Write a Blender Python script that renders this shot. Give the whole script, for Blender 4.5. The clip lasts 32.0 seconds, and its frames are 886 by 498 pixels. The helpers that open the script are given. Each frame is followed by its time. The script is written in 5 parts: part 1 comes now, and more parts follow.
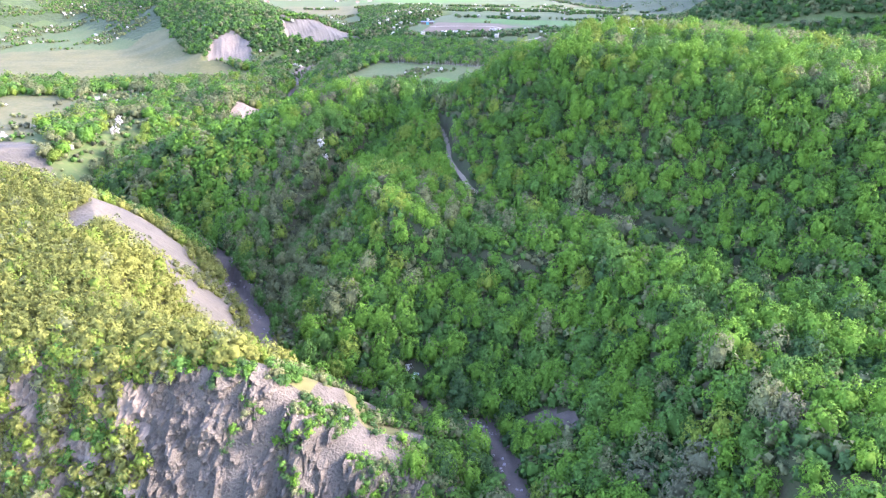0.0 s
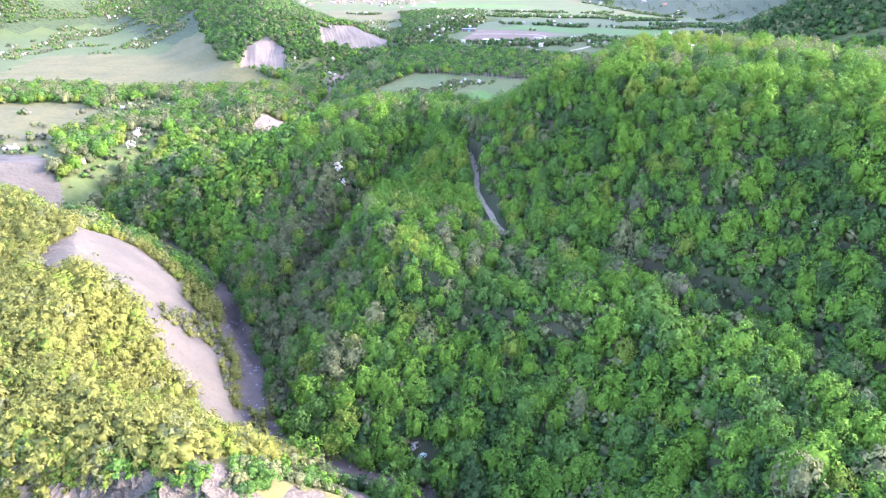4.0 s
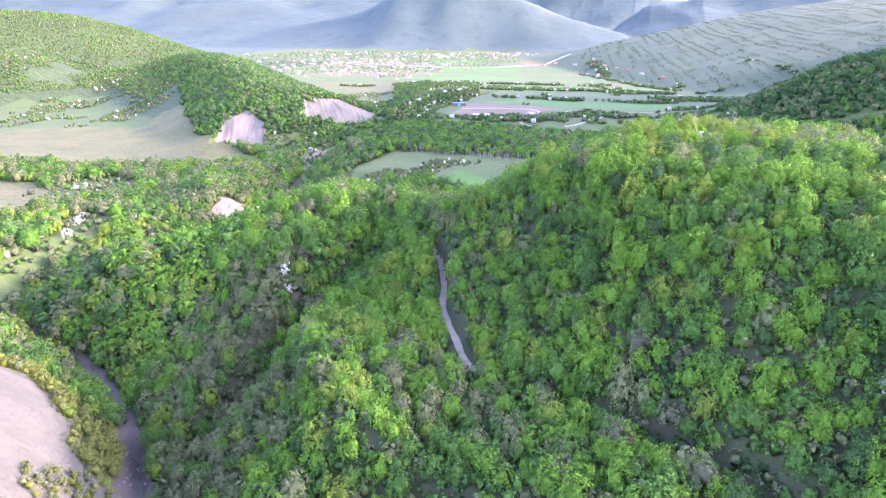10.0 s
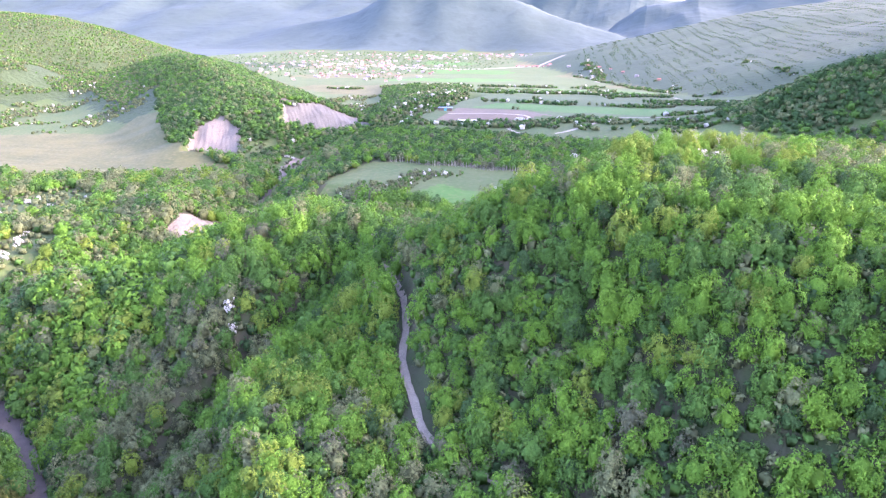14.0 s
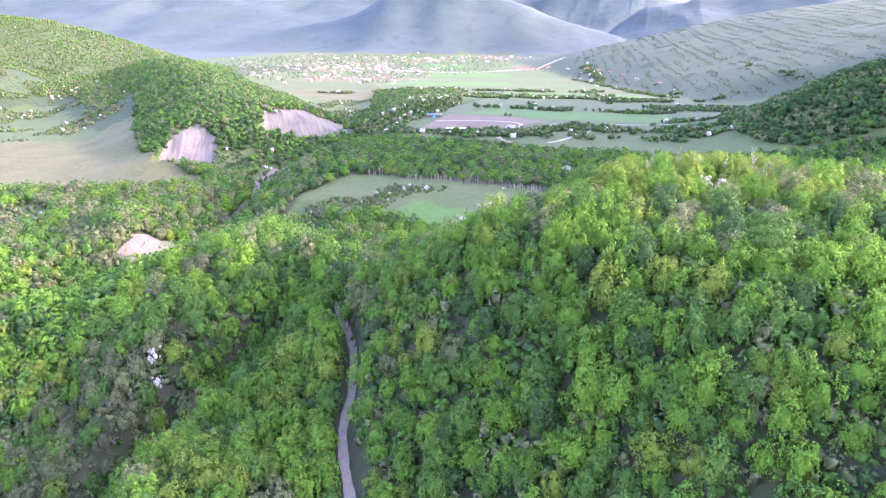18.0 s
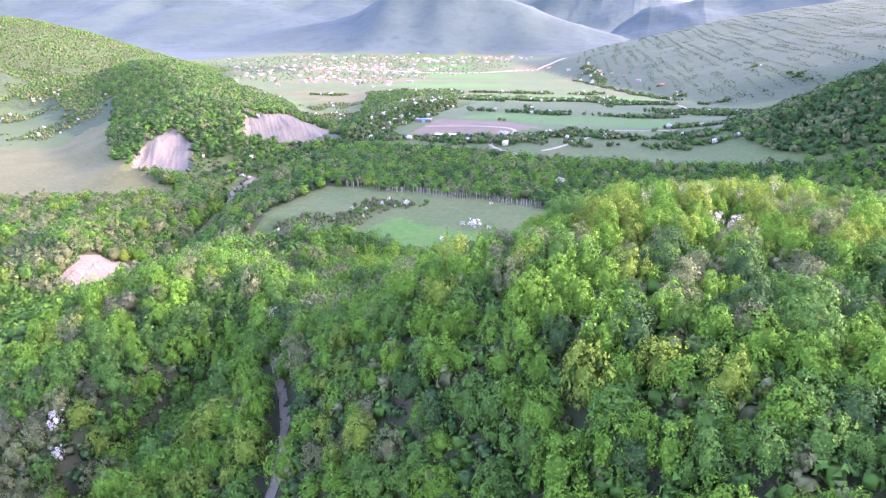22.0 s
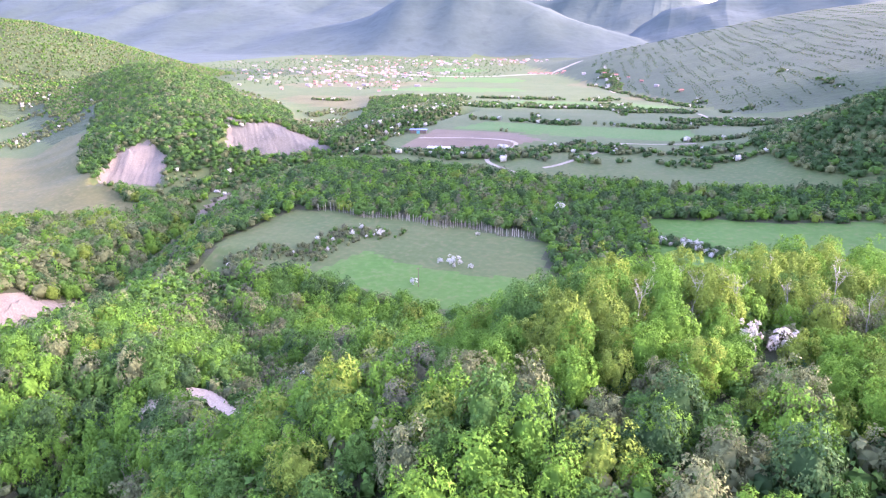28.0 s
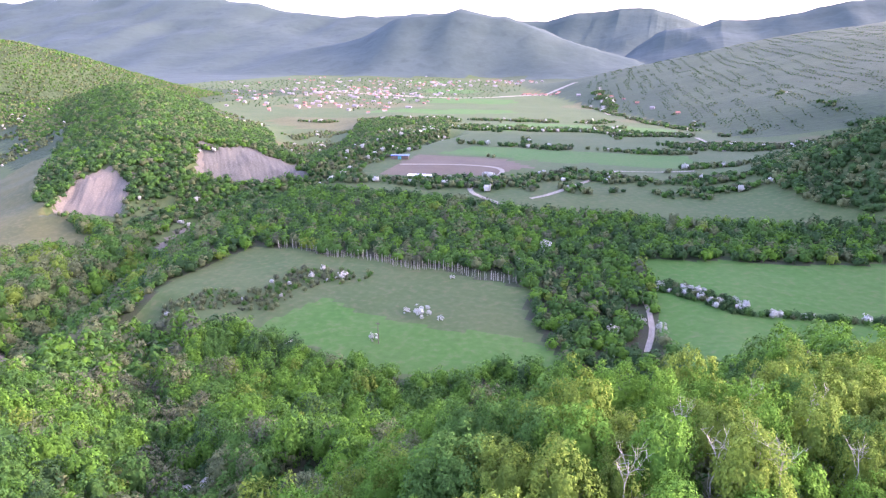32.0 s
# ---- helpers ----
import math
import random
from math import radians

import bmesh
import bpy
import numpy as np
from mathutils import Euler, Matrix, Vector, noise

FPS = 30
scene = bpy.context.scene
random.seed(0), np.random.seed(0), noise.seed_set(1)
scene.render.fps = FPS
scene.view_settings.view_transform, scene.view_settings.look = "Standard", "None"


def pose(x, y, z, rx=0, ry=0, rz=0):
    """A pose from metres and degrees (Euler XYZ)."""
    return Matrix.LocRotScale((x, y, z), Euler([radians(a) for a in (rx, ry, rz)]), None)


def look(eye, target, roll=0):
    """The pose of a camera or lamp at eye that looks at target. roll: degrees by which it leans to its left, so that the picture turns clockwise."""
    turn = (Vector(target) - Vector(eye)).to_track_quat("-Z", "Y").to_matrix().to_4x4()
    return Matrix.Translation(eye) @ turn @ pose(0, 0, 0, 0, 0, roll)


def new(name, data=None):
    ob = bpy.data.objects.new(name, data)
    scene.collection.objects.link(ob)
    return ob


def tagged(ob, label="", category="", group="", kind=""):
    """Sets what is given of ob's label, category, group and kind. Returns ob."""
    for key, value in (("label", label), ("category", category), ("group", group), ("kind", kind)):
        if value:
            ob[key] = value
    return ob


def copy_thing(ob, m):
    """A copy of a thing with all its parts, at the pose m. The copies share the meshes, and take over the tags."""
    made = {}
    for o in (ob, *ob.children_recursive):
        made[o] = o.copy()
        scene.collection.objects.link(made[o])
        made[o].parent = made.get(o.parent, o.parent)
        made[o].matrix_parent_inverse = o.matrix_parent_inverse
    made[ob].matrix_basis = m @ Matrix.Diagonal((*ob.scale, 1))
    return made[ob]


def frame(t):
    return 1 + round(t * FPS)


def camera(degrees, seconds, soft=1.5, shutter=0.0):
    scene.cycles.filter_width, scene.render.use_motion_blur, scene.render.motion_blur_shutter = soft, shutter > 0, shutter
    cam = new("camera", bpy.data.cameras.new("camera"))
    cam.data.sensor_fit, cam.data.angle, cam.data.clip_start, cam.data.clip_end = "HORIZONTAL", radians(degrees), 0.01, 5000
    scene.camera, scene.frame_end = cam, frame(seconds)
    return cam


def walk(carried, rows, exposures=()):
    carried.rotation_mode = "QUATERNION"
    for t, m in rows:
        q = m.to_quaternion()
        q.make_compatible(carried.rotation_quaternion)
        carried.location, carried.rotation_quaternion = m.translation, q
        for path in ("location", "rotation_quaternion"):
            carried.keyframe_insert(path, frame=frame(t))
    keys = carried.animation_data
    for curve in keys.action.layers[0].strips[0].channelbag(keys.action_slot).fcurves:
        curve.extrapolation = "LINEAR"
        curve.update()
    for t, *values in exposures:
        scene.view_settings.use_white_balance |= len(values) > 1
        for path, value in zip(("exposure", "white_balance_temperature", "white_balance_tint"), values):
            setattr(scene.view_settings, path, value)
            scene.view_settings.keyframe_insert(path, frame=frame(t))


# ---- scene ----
# Flight over a wooded hill towards an open valley; x right, y along the flight, z up.
LENS = 67.185
cam = camera(LENS, 32.0, soft=1.3)
PATH = [
    (0.0, pose(-0.00, 0.00, 145.00, 65.386, 0, 12.910) @ pose(0, 0, 0, 0, 0, 0.01)),
    (0.5, pose(-0.01, 5.18, 145.14, 65.388, 0, 13.882) @ pose(0, 0, 0, 0, 0, -0.02)),
    (1.0, pose(-0.06, 10.35, 145.27, 65.339, 0, 15.641) @ pose(0, 0, 0, 0, 0, -0.03)),
    (1.5, pose(-0.18, 15.53, 145.38, 65.235, 0, 15.805) @ pose(0, 0, 0, 0, 0, -0.08)),
    (2.0, pose(-0.38, 20.73, 145.47, 65.188, 0, 15.859) @ pose(0, 0, 0, 0, 0, -0.14)),
    (2.5, pose(-0.66, 25.90, 145.52, 65.114, 0, 16.211) @ pose(0, 0, 0, 0, 0, -0.13)),
    (4.5, pose(-2.16, 46.33, 145.40, 66.329, 0, 17.043) @ pose(0, 0, 0, 0, 0, -0.00)),
    (5.0, pose(-2.39, 51.44, 145.32, 68.039, 0, 17.133) @ pose(0, 0, 0, 0, 0, 0.04)),
    (5.5, pose(-2.60, 56.52, 145.25, 69.849, 0, 17.230) @ pose(0, 0, 0, 0, 0, 0.09)),
    (6.0, pose(-2.86, 61.59, 145.19, 71.069, 0, 17.310) @ pose(0, 0, 0, 0, 0, 0.14)),
    (6.5, pose(-3.21, 66.63, 145.14, 71.035, 0, 17.340) @ pose(0, 0, 0, 0, 0, 0.14)),
    (7.0, pose(-3.57, 71.62, 145.12, 70.998, 0, 17.357) @ pose(0, 0, 0, 0, 0, 0.11)),
    (7.5, pose(-3.85, 76.52, 145.09, 71.065, 0, 17.409) @ pose(0, 0, 0, 0, 0, 0.07)),
    (8.0, pose(-4.00, 81.32, 145.06, 71.034, 0, 17.350) @ pose(0, 0, 0, 0, 0, 0.06)),
    (8.5, pose(-4.00, 86.02, 145.03, 71.042, 0, 17.320) @ pose(0, 0, 0, 0, 0, 0.06)),
    (9.0, pose(-3.87, 90.65, 145.01, 71.058, 0, 17.277) @ pose(0, 0, 0, 0, 0, 0.08)),
    (9.5, pose(-3.64, 95.24, 144.99, 71.055, 0, 17.212) @ pose(0, 0, 0, 0, 0, 0.12)),
    (10.0, pose(-3.42, 99.83, 144.98, 71.098, 0, 17.159) @ pose(0, 0, 0, 0, 0, 0.15)),
    (10.5, pose(-3.29, 104.45, 144.97, 71.112, 0, 17.125) @ pose(0, 0, 0, 0, 0, 0.17)),
    (11.0, pose(-3.27, 109.13, 144.98, 71.096, 0, 17.085) @ pose(0, 0, 0, 0, 0, 0.16)),
    (12.0, pose(-3.61, 118.67, 145.00, 71.097, 0, 16.960) @ pose(0, 0, 0, 0, 0, 0.06)),
    (12.5, pose(-3.75, 123.48, 145.01, 71.145, 0, 16.899) @ pose(0, 0, 0, 0, 0, 0.09)),
    (13.0, pose(-3.83, 128.33, 145.02, 71.144, 0, 16.864) @ pose(0, 0, 0, 0, 0, 0.12)),
    (13.5, pose(-3.80, 133.20, 145.02, 71.140, 0, 16.846) @ pose(0, 0, 0, 0, 0, 0.11)),
    (14.0, pose(-3.69, 138.10, 145.01, 71.151, 0, 16.831) @ pose(0, 0, 0, 0, 0, 0.09)),
    (14.5, pose(-3.52, 143.01, 145.01, 71.158, 0, 16.843) @ pose(0, 0, 0, 0, 0, 0.07)),
    (16.5, pose(-2.21, 162.50, 145.04, 71.184, 0, 16.955) @ pose(0, 0, 0, 0, 0, 0.08)),
    (17.0, pose(-2.06, 167.33, 145.09, 71.298, 0, 16.992) @ pose(0, 0, 0, 0, 0, 0.02)),
    (17.5, pose(-1.98, 172.16, 145.13, 71.312, 0, 17.001) @ pose(0, 0, 0, 0, 0, -0.00)),
    (18.0, pose(-1.92, 176.97, 145.18, 71.317, 0, 16.982) @ pose(0, 0, 0, 0, 0, -0.01)),
    (18.5, pose(-1.84, 181.75, 145.23, 71.302, 0, 16.967) @ pose(0, 0, 0, 0, 0, -0.01)),
    (19.0, pose(-1.75, 186.50, 145.27, 71.328, 0, 16.953) @ pose(0, 0, 0, 0, 0, 0.00)),
    (19.5, pose(-1.64, 191.23, 145.30, 71.317, 0, 16.933) @ pose(0, 0, 0, 0, 0, 0.02)),
    (20.0, pose(-1.56, 195.96, 145.30, 71.303, 0, 17.089) @ pose(0, 0, 0, 0, 0, 0.02)),
    (20.5, pose(-1.49, 200.71, 145.27, 71.311, 0, 17.076) @ pose(0, 0, 0, 0, 0, -0.01)),
    (21.0, pose(-1.38, 205.49, 145.23, 71.306, 0, 17.094) @ pose(0, 0, 0, 0, 0, -0.05)),
    (21.5, pose(-1.18, 210.33, 145.18, 71.311, 0, 17.116) @ pose(0, 0, 0, 0, 0, -0.06)),
    (22.0, pose(-0.95, 215.26, 145.13, 71.300, 0, 17.244) @ pose(0, 0, 0, 0, 0, -0.06)),
    (22.5, pose(-0.79, 220.22, 145.08, 71.314, 0, 17.665) @ pose(0, 0, 0, 0, 0, -0.06)),
    (23.0, pose(-0.70, 225.18, 145.02, 71.338, 0, 18.002) @ pose(0, 0, 0, 0, 0, -0.10)),
    (23.5, pose(-0.66, 230.11, 144.99, 71.333, 0, 18.266) @ pose(0, 0, 0, 0, 0, -0.10)),
    (24.0, pose(-0.65, 234.99, 144.97, 71.347, 0, 18.514) @ pose(0, 0, 0, 0, 0, -0.11)),
    (24.5, pose(-0.68, 239.83, 145.00, 71.330, 0, 18.731) @ pose(0, 0, 0, 0, 0, -0.12)),
    (25.0, pose(-0.68, 244.58, 145.07, 71.324, 0, 18.915) @ pose(0, 0, 0, 0, 0, -0.13)),
    (25.5, pose(-0.56, 249.28, 145.18, 71.392, 0, 18.893) @ pose(0, 0, 0, 0, 0, -0.11)),
    (27.5, pose(0.85, 267.60, 145.46, 71.450, 0, 18.823) @ pose(0, 0, 0, 0, 0, -0.10)),
    (28.0, pose(1.10, 272.35, 145.44, 71.454, 0, 18.799) @ pose(0, 0, 0, 0, 0, -0.05)),
    (28.5, pose(1.12, 277.19, 145.38, 71.485, 0, 18.747) @ pose(0, 0, 0, 0, 0, -0.02)),
    (29.0, pose(0.90, 282.09, 145.30, 71.537, 0, 18.743) @ pose(0, 0, 0, 0, 0, -0.08)),
    (29.5, pose(0.59, 287.06, 145.21, 72.191, 0, 18.714) @ pose(0, 0, 0, 0, 0, -0.13)),
    (30.0, pose(0.34, 292.06, 145.11, 72.637, 0, 18.653) @ pose(0, 0, 0, 0, 0, -0.16)),
    (30.5, pose(0.19, 297.03, 145.00, 72.722, 0, 18.641) @ pose(0, 0, 0, 0, 0, -0.13)),
    (31.0, pose(0.13, 302.00, 144.89, 72.847, 0, 18.593) @ pose(0, 0, 0, 0, 0, -0.08)),
    (31.5, pose(0.12, 306.99, 144.79, 72.991, 0, 18.582) @ pose(0, 0, 0, 0, 0, -0.01)),
    (32.0, pose(0.15, 312.00, 144.69, 73.105, 0, 18.573) @ pose(0, 0, 0, 0, 0, 0.08)),
]
walk(cam, PATH, exposures=((0.0, 3.76, 6080, 47), (4.0, 3.87, 6020, 49), (6.0, 3.86, 6080, 51), (12.0, 3.84, 6130, 58), (24.0, 3.72, 6250, 60), (29.0, 3.58, 6280, 63), (30.0, 3.34, 6280, 62), (32.0, 3.25, 6280, 59)))

# ---------------------------------------------------------------- light
SUN_ELEV, SUN_AZ = radians(20), radians(80)   # azimuth from +y towards +x
world = bpy.data.worlds.new("sky")
scene.world = world
world.use_nodes = True
_wn = world.node_tree.nodes
_sky = _wn.new("ShaderNodeTexSky")
_sky.sky_type, _sky.sun_disc = "NISHITA", False
_sky.sun_elevation, _sky.sun_rotation = SUN_ELEV, SUN_AZ
_sky.air_density, _sky.dust_density, _sky.ozone_density = 1.0, 2.0, 1.0
_bg = _wn["Background"]
_bg.inputs["Strength"].default_value = 0.15
world.node_tree.links.new(_sky.outputs[0], _bg.inputs["Color"])
sun_data = bpy.data.lights.new("sun", "SUN")
sun_data.energy, sun_data.angle, sun_data.color = 1.22, radians(6.0), (1.0, 0.87, 0.68)
sun = new("sun", sun_data)
sun.matrix_world = look((math.sin(SUN_AZ) * math.cos(SUN_ELEV) * 500, math.cos(SUN_AZ) * math.cos(SUN_ELEV) * 500, math.sin(SUN_ELEV) * 500), (0, 0, 0))

# ---------------------------------------------------------------- materials


def material(name, base, second, scale=0.3, fine=4.0, rough=0.9, bump=0.3, bump_dist=0.1, island=0.0, third=None, translucent=0.0, spec=0.2):
    """A rough procedural surface: two colours mixed by broad and fine noise in world metres, with relief."""
    m = bpy.data.materials.new(name)
    m.use_nodes = True
    n, l = m.node_tree.nodes, m.node_tree.links
    b = n["Principled BSDF"]
    geo = n.new("ShaderNodeNewGeometry")

    def tex(s, detail=4.0):
        t = n.new("ShaderNodeTexNoise")
        t.inputs["Scale"].default_value, t.inputs["Detail"].default_value = s, detail
        l.new(geo.outputs["Position"], t.inputs["Vector"])
        return t

    def mix(fac, a, c, kind="MIX"):
        x = n.new("ShaderNodeMix")
        x.data_type, x.blend_type = "RGBA", kind
        for sock, val in ((x.inputs[0], fac), (x.inputs[6], a), (x.inputs[7], c)):
            if isinstance(val, bpy.types.NodeSocket):
                l.new(val, sock)
            elif isinstance(val, (int, float)):
                sock.default_value = val
            else:
                sock.default_value = (*val, 1)
        return x.outputs[2]

    def ramp(sock, lo, hi):
        r = n.new("ShaderNodeMapRange")
        r.inputs["From Min"].default_value, r.inputs["From Max"].default_value = lo, hi
        l.new(sock, r.inputs["Value"])
        return r.outputs[0]
    broad, small = tex(scale), tex(fine, 6.0)
    col = mix(ramp(broad.outputs["Fac"], 0.35, 0.65), base, second)
    if third:
        col = mix(ramp(small.outputs["Fac"], 0.5, 0.72), col, third)
    grain = n.new("ShaderNodeMapRange")
    grain.inputs["To Min"].default_value, grain.inputs["To Max"].default_value = 0.72, 1.28
    l.new(small.outputs["Fac"], grain.inputs["Value"])
    if island:
        ri = n.new("ShaderNodeMapRange")
        ri.inputs["To Min"].default_value, ri.inputs["To Max"].default_value = 1 - island, 1 + island
        l.new(geo.outputs["Random Per Island"], ri.inputs["Value"])
        mul = n.new("ShaderNodeMath")
        mul.operation = "MULTIPLY"
        l.new(ri.outputs[0], mul.inputs[0])
        l.new(grain.outputs[0], mul.inputs[1])
        g = mul.outputs[0]
    else:
        g = grain.outputs[0]
    sc = n.new("ShaderNodeVectorMath")
    sc.operation = "SCALE"
    l.new(col, sc.inputs[0])
    l.new(g, sc.inputs["Scale"])
    l.new(sc.outputs[0], b.inputs["Base Color"])
    b.inputs["Roughness"].default_value = rough
    b.inputs["Specular IOR Level"].default_value = spec
    if bump:
        bp = n.new("ShaderNodeBump")
        bp.inputs["Strength"].default_value, bp.inputs["Distance"].default_value = bump, bump_dist
        l.new(small.outputs["Fac"], bp.inputs["Height"])
        l.new(bp.outputs[0], b.inputs["Normal"])
    if translucent:
        tr = n.new("ShaderNodeBsdfTranslucent")
        l.new(sc.outputs[0], tr.inputs["Color"])
        ms = n.new("ShaderNodeMixShader")
        ms.inputs[0].default_value = translucent
        l.new(b.outputs[0], ms.inputs[1])
        l.new(tr.outputs[0], ms.inputs[2])
        l.new(ms.outputs[0], n["Material Output"].inputs["Surface"])
    return m


def leafy(name, a, b, island=0.30):
    return material(name, a, b, scale=0.035, fine=0.9, rough=0.8, bump=0, island=island, translucent=0.3, spec=0.1)


LEAF_TONES = [
    ("leaf_fresh_green", (0.088, 0.214, 0.023), (0.068, 0.180, 0.023)),
    ("leaf_mid_green", (0.061, 0.158, 0.028), (0.050, 0.134, 0.028)),
    ("leaf_deep_green", (0.040, 0.100, 0.030), (0.034, 0.085, 0.028)),
    ("leaf_lime", (0.130, 0.212, 0.029), (0.106, 0.182, 0.028)),
    ("leaf_olive", (0.126, 0.162, 0.068), (0.106, 0.138, 0.060)),
    ("twigs_budding_brown", (0.098, 0.120, 0.066), (0.082, 0.102, 0.056)),
    ("blossom_white", (0.50, 0.51, 0.44), (0.42, 0.43, 0.37), 0.2),
    ("leaf_scrub", (0.140, 0.172, 0.038), (0.114, 0.146, 0.035), 0.28),
]
LEAF = [leafy(*tone) for tone in LEAF_TONES]
# far woods: the same leaves, whose single sprays no longer stand apart
LEAF_CALM = [leafy("far_" + tone[0], tone[1], tone[2], 0.14) for tone in LEAF_TONES]
FRESH, MID, DEEP, LIME, OLIVE, TWIG, BLOSSOM, SCRUB = range(8)
BARK = material("bark_grey_brown", (0.10, 0.085, 0.07), (0.14, 0.12, 0.10), 0.8, 9, bump=0.5, bump_dist=0.03)
PALE_BARK = material("bark_pale_birch", (0.30, 0.31, 0.25), (0.22, 0.225, 0.18), 0.8, 6, bump=0.4, bump_dist=0.02)
GROUND = [
    material("forest_floor", (0.030, 0.054, 0.018), (0.048, 0.050, 0.028), 0.15, 1.5, bump=0.6, bump_dist=0.3, third=(0.024, 0.036, 0.015)),
    material("meadow_grass", (0.044, 0.084, 0.023), (0.058, 0.091, 0.028), 0.03, 0.35, bump=0.5, bump_dist=0.2, third=(0.072, 0.084, 0.034)),
    material("meadow_lush", (0.034, 0.116, 0.016), (0.046, 0.118, 0.021), 0.03, 0.35, bump=0.5, bump_dist=0.2, third=(0.066, 0.104, 0.030)),
    material("meadow_dry", (0.088, 0.096, 0.034), (0.064, 0.080, 0.029), 0.035, 0.3, bump=0.6, bump_dist=0.3, third=(0.098, 0.092, 0.040)),
    material("clay_scree", (0.140, 0.131, 0.098), (0.112, 0.107, 0.084), 0.09, 1.1, bump=0.8, bump_dist=0.35, third=(0.155, 0.146, 0.108)),
    material("grey_rock", (0.064, 0.066, 0.051), (0.097, 0.099, 0.078), 0.14, 1.4, bump=1.0, bump_dist=0.8, third=(0.032, 0.032, 0.025)),
    material("river_gravel", (0.095, 0.085, 0.066), (0.073, 0.066, 0.053), 0.3, 2.5, bump=0.6, bump_dist=0.15),
    material("ploughed_soil", (0.115, 0.095, 0.058), (0.097, 0.081, 0.049), 0.05, 1.2, bump=0.6, bump_dist=0.2),
    material("hill_pasture", (0.040, 0.070, 0.026), (0.028, 0.052, 0.020), 0.012, 0.14, bump=0.9, bump_dist=3.0, third=(0.020, 0.038, 0.016)),
    material("ridge_scrub_grass", (0.049, 0.079, 0.035), (0.036, 0.062, 0.027), 0.012, 0.10, bump=0.6, bump_dist=1.5, third=(0.028, 0.044, 0.024)),
    # mountain slopes: the blue-green cast is distance haze put into the base colour
    material("hazed_mountain_slope", (0.048, 0.078, 0.066), (0.035, 0.062, 0.050), 0.0032, 0.016, bump=0.35, bump_dist=10, third=(0.027, 0.048, 0.041)),
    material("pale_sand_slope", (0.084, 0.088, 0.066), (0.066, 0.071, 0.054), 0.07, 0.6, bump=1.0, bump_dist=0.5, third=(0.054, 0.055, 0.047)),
    material("grey_marl", (0.108, 0.113, 0.086), (0.086, 0.091, 0.071), 0.09, 0.9, bump=0.8, bump_dist=0.4, third=(0.128, 0.124, 0.104)),
]
FLOOR, GRASS, LUSH, DRY, CLAY, ROCK, GRAVEL, SOIL, PASTURE, RIDGE, FARM, SAND, MARL = range(13)
EARTH_TRACK = material("track_earth", (0.186, 0.172, 0.118), (0.148, 0.138, 0.096), 0.4, 3.0, bump=0.5, bump_dist=0.06, third=(0.230, 0.208, 0.155))
TRACK = material("track_gravel", (0.246, 0.232, 0.168), (0.198, 0.188, 0.136), 0.4, 3.0, bump=0.5, bump_dist=0.06, third=(0.320, 0.295, 0.230))

# ---------------------------------------------------------------- the lie of the land


def sstep(a, b, v):
    u = np.clip((v - a) / (b - a), 0, 1)
    return u * u * (3 - 2 * u)


def along(x, y, line):
    """Distance to a broken line of (x, y, z) and the line's z at the nearest place."""
    best, level = np.full(np.shape(x), 1e9), np.zeros(np.shape(x))
    for (ax, ay, az), (bx, by, bz) in zip(line, line[1:]):
        dx, dy = bx - ax, by - ay
        u = np.clip(((x - ax) * dx + (y - ay) * dy) / (dx * dx + dy * dy), 0, 1)
        d = np.hypot(x - ax - u * dx, y - ay - u * dy)
        near = d < best
        best, level = np.where(near, d, best), np.where(near, az + u * (bz - az), level)
    return best, level


def hump(x, y, cx, cy, h, sx, sy, turn=0.0, power=2.0):
    c, s = math.cos(radians(turn)), math.sin(radians(turn))
    u, v = ((x - cx) * c + (y - cy) * s) / sx, (-(x - cx) * s + (y - cy) * c) / sy
    return h * np.exp(-np.hypot(u, v) ** power)


def lumps(x, y, size, seed=0.0):
    """Smooth pseudo-random undulation, about -1 to 1."""
    r = np.zeros(np.shape(x))
    for k, (a, b, p) in enumerate(((1.0, 0.23, 0.3), (-0.61, 0.83, 1.7), (0.37, -1.11, 4.1), (0.91, 1.07, 2.2), (-1.63, 0.41, 5.3))):
        r = r + np.sin((a * x + b * y) / size * 2.2 + p + seed * (k + 1.3)) / (1 + 0.35 * k)
    return r / 3.0


RIVER = [(30, 60, -3), (0, 110, -2), (-11, 146, 0), (-25, 173, 0), (-54, 180, 0), (-75, 182, 1), (-110, 191, 2), (-127, 217, 3), (-147, 238, 3), (-168, 261, 4), (-191, 279, 4), (-228, 299, 5),
         (-262, 308, 6), (-290, 318, 8), (-297, 343, 9), (-287, 372, 10), (-266, 402, 11), (-245, 428, 13), (-236, 462, 14), (-252, 508, 15), (-284, 600, 17), (-302, 655, 17), (-308, 688, 18), (-278, 714, 22), (-272, 770, 27), (-262, 900, 34), (-240, 1050, 38)]
SIDE = [(-290, 326, 9), (-325, 302, 13), (-360, 276, 18), (-400, 250, 22), (-480, 230, 26), (-600, 200, 30)]
GULLY = [(-114, 352, 40), (-128, 318, 23), (-134, 286, 12), (-140, 254, 5)]
KNOLL = [(-73, 411, 53), (-112, 398, 60), (-152, 384, 63), (-172, 373, 50), (-229, 334, 38), (-256, 318, 33)]
DELL = [(-86, 402, 54), (-109, 424, 45), (-134, 447, 40.5), (-160, 474, 38), (-196, 502, 34)]
KNOLL_TAIL = [(-150, 386, 61), (-166, 415, 55), (-178, 445, 49.5), (-178, 482, 43)]
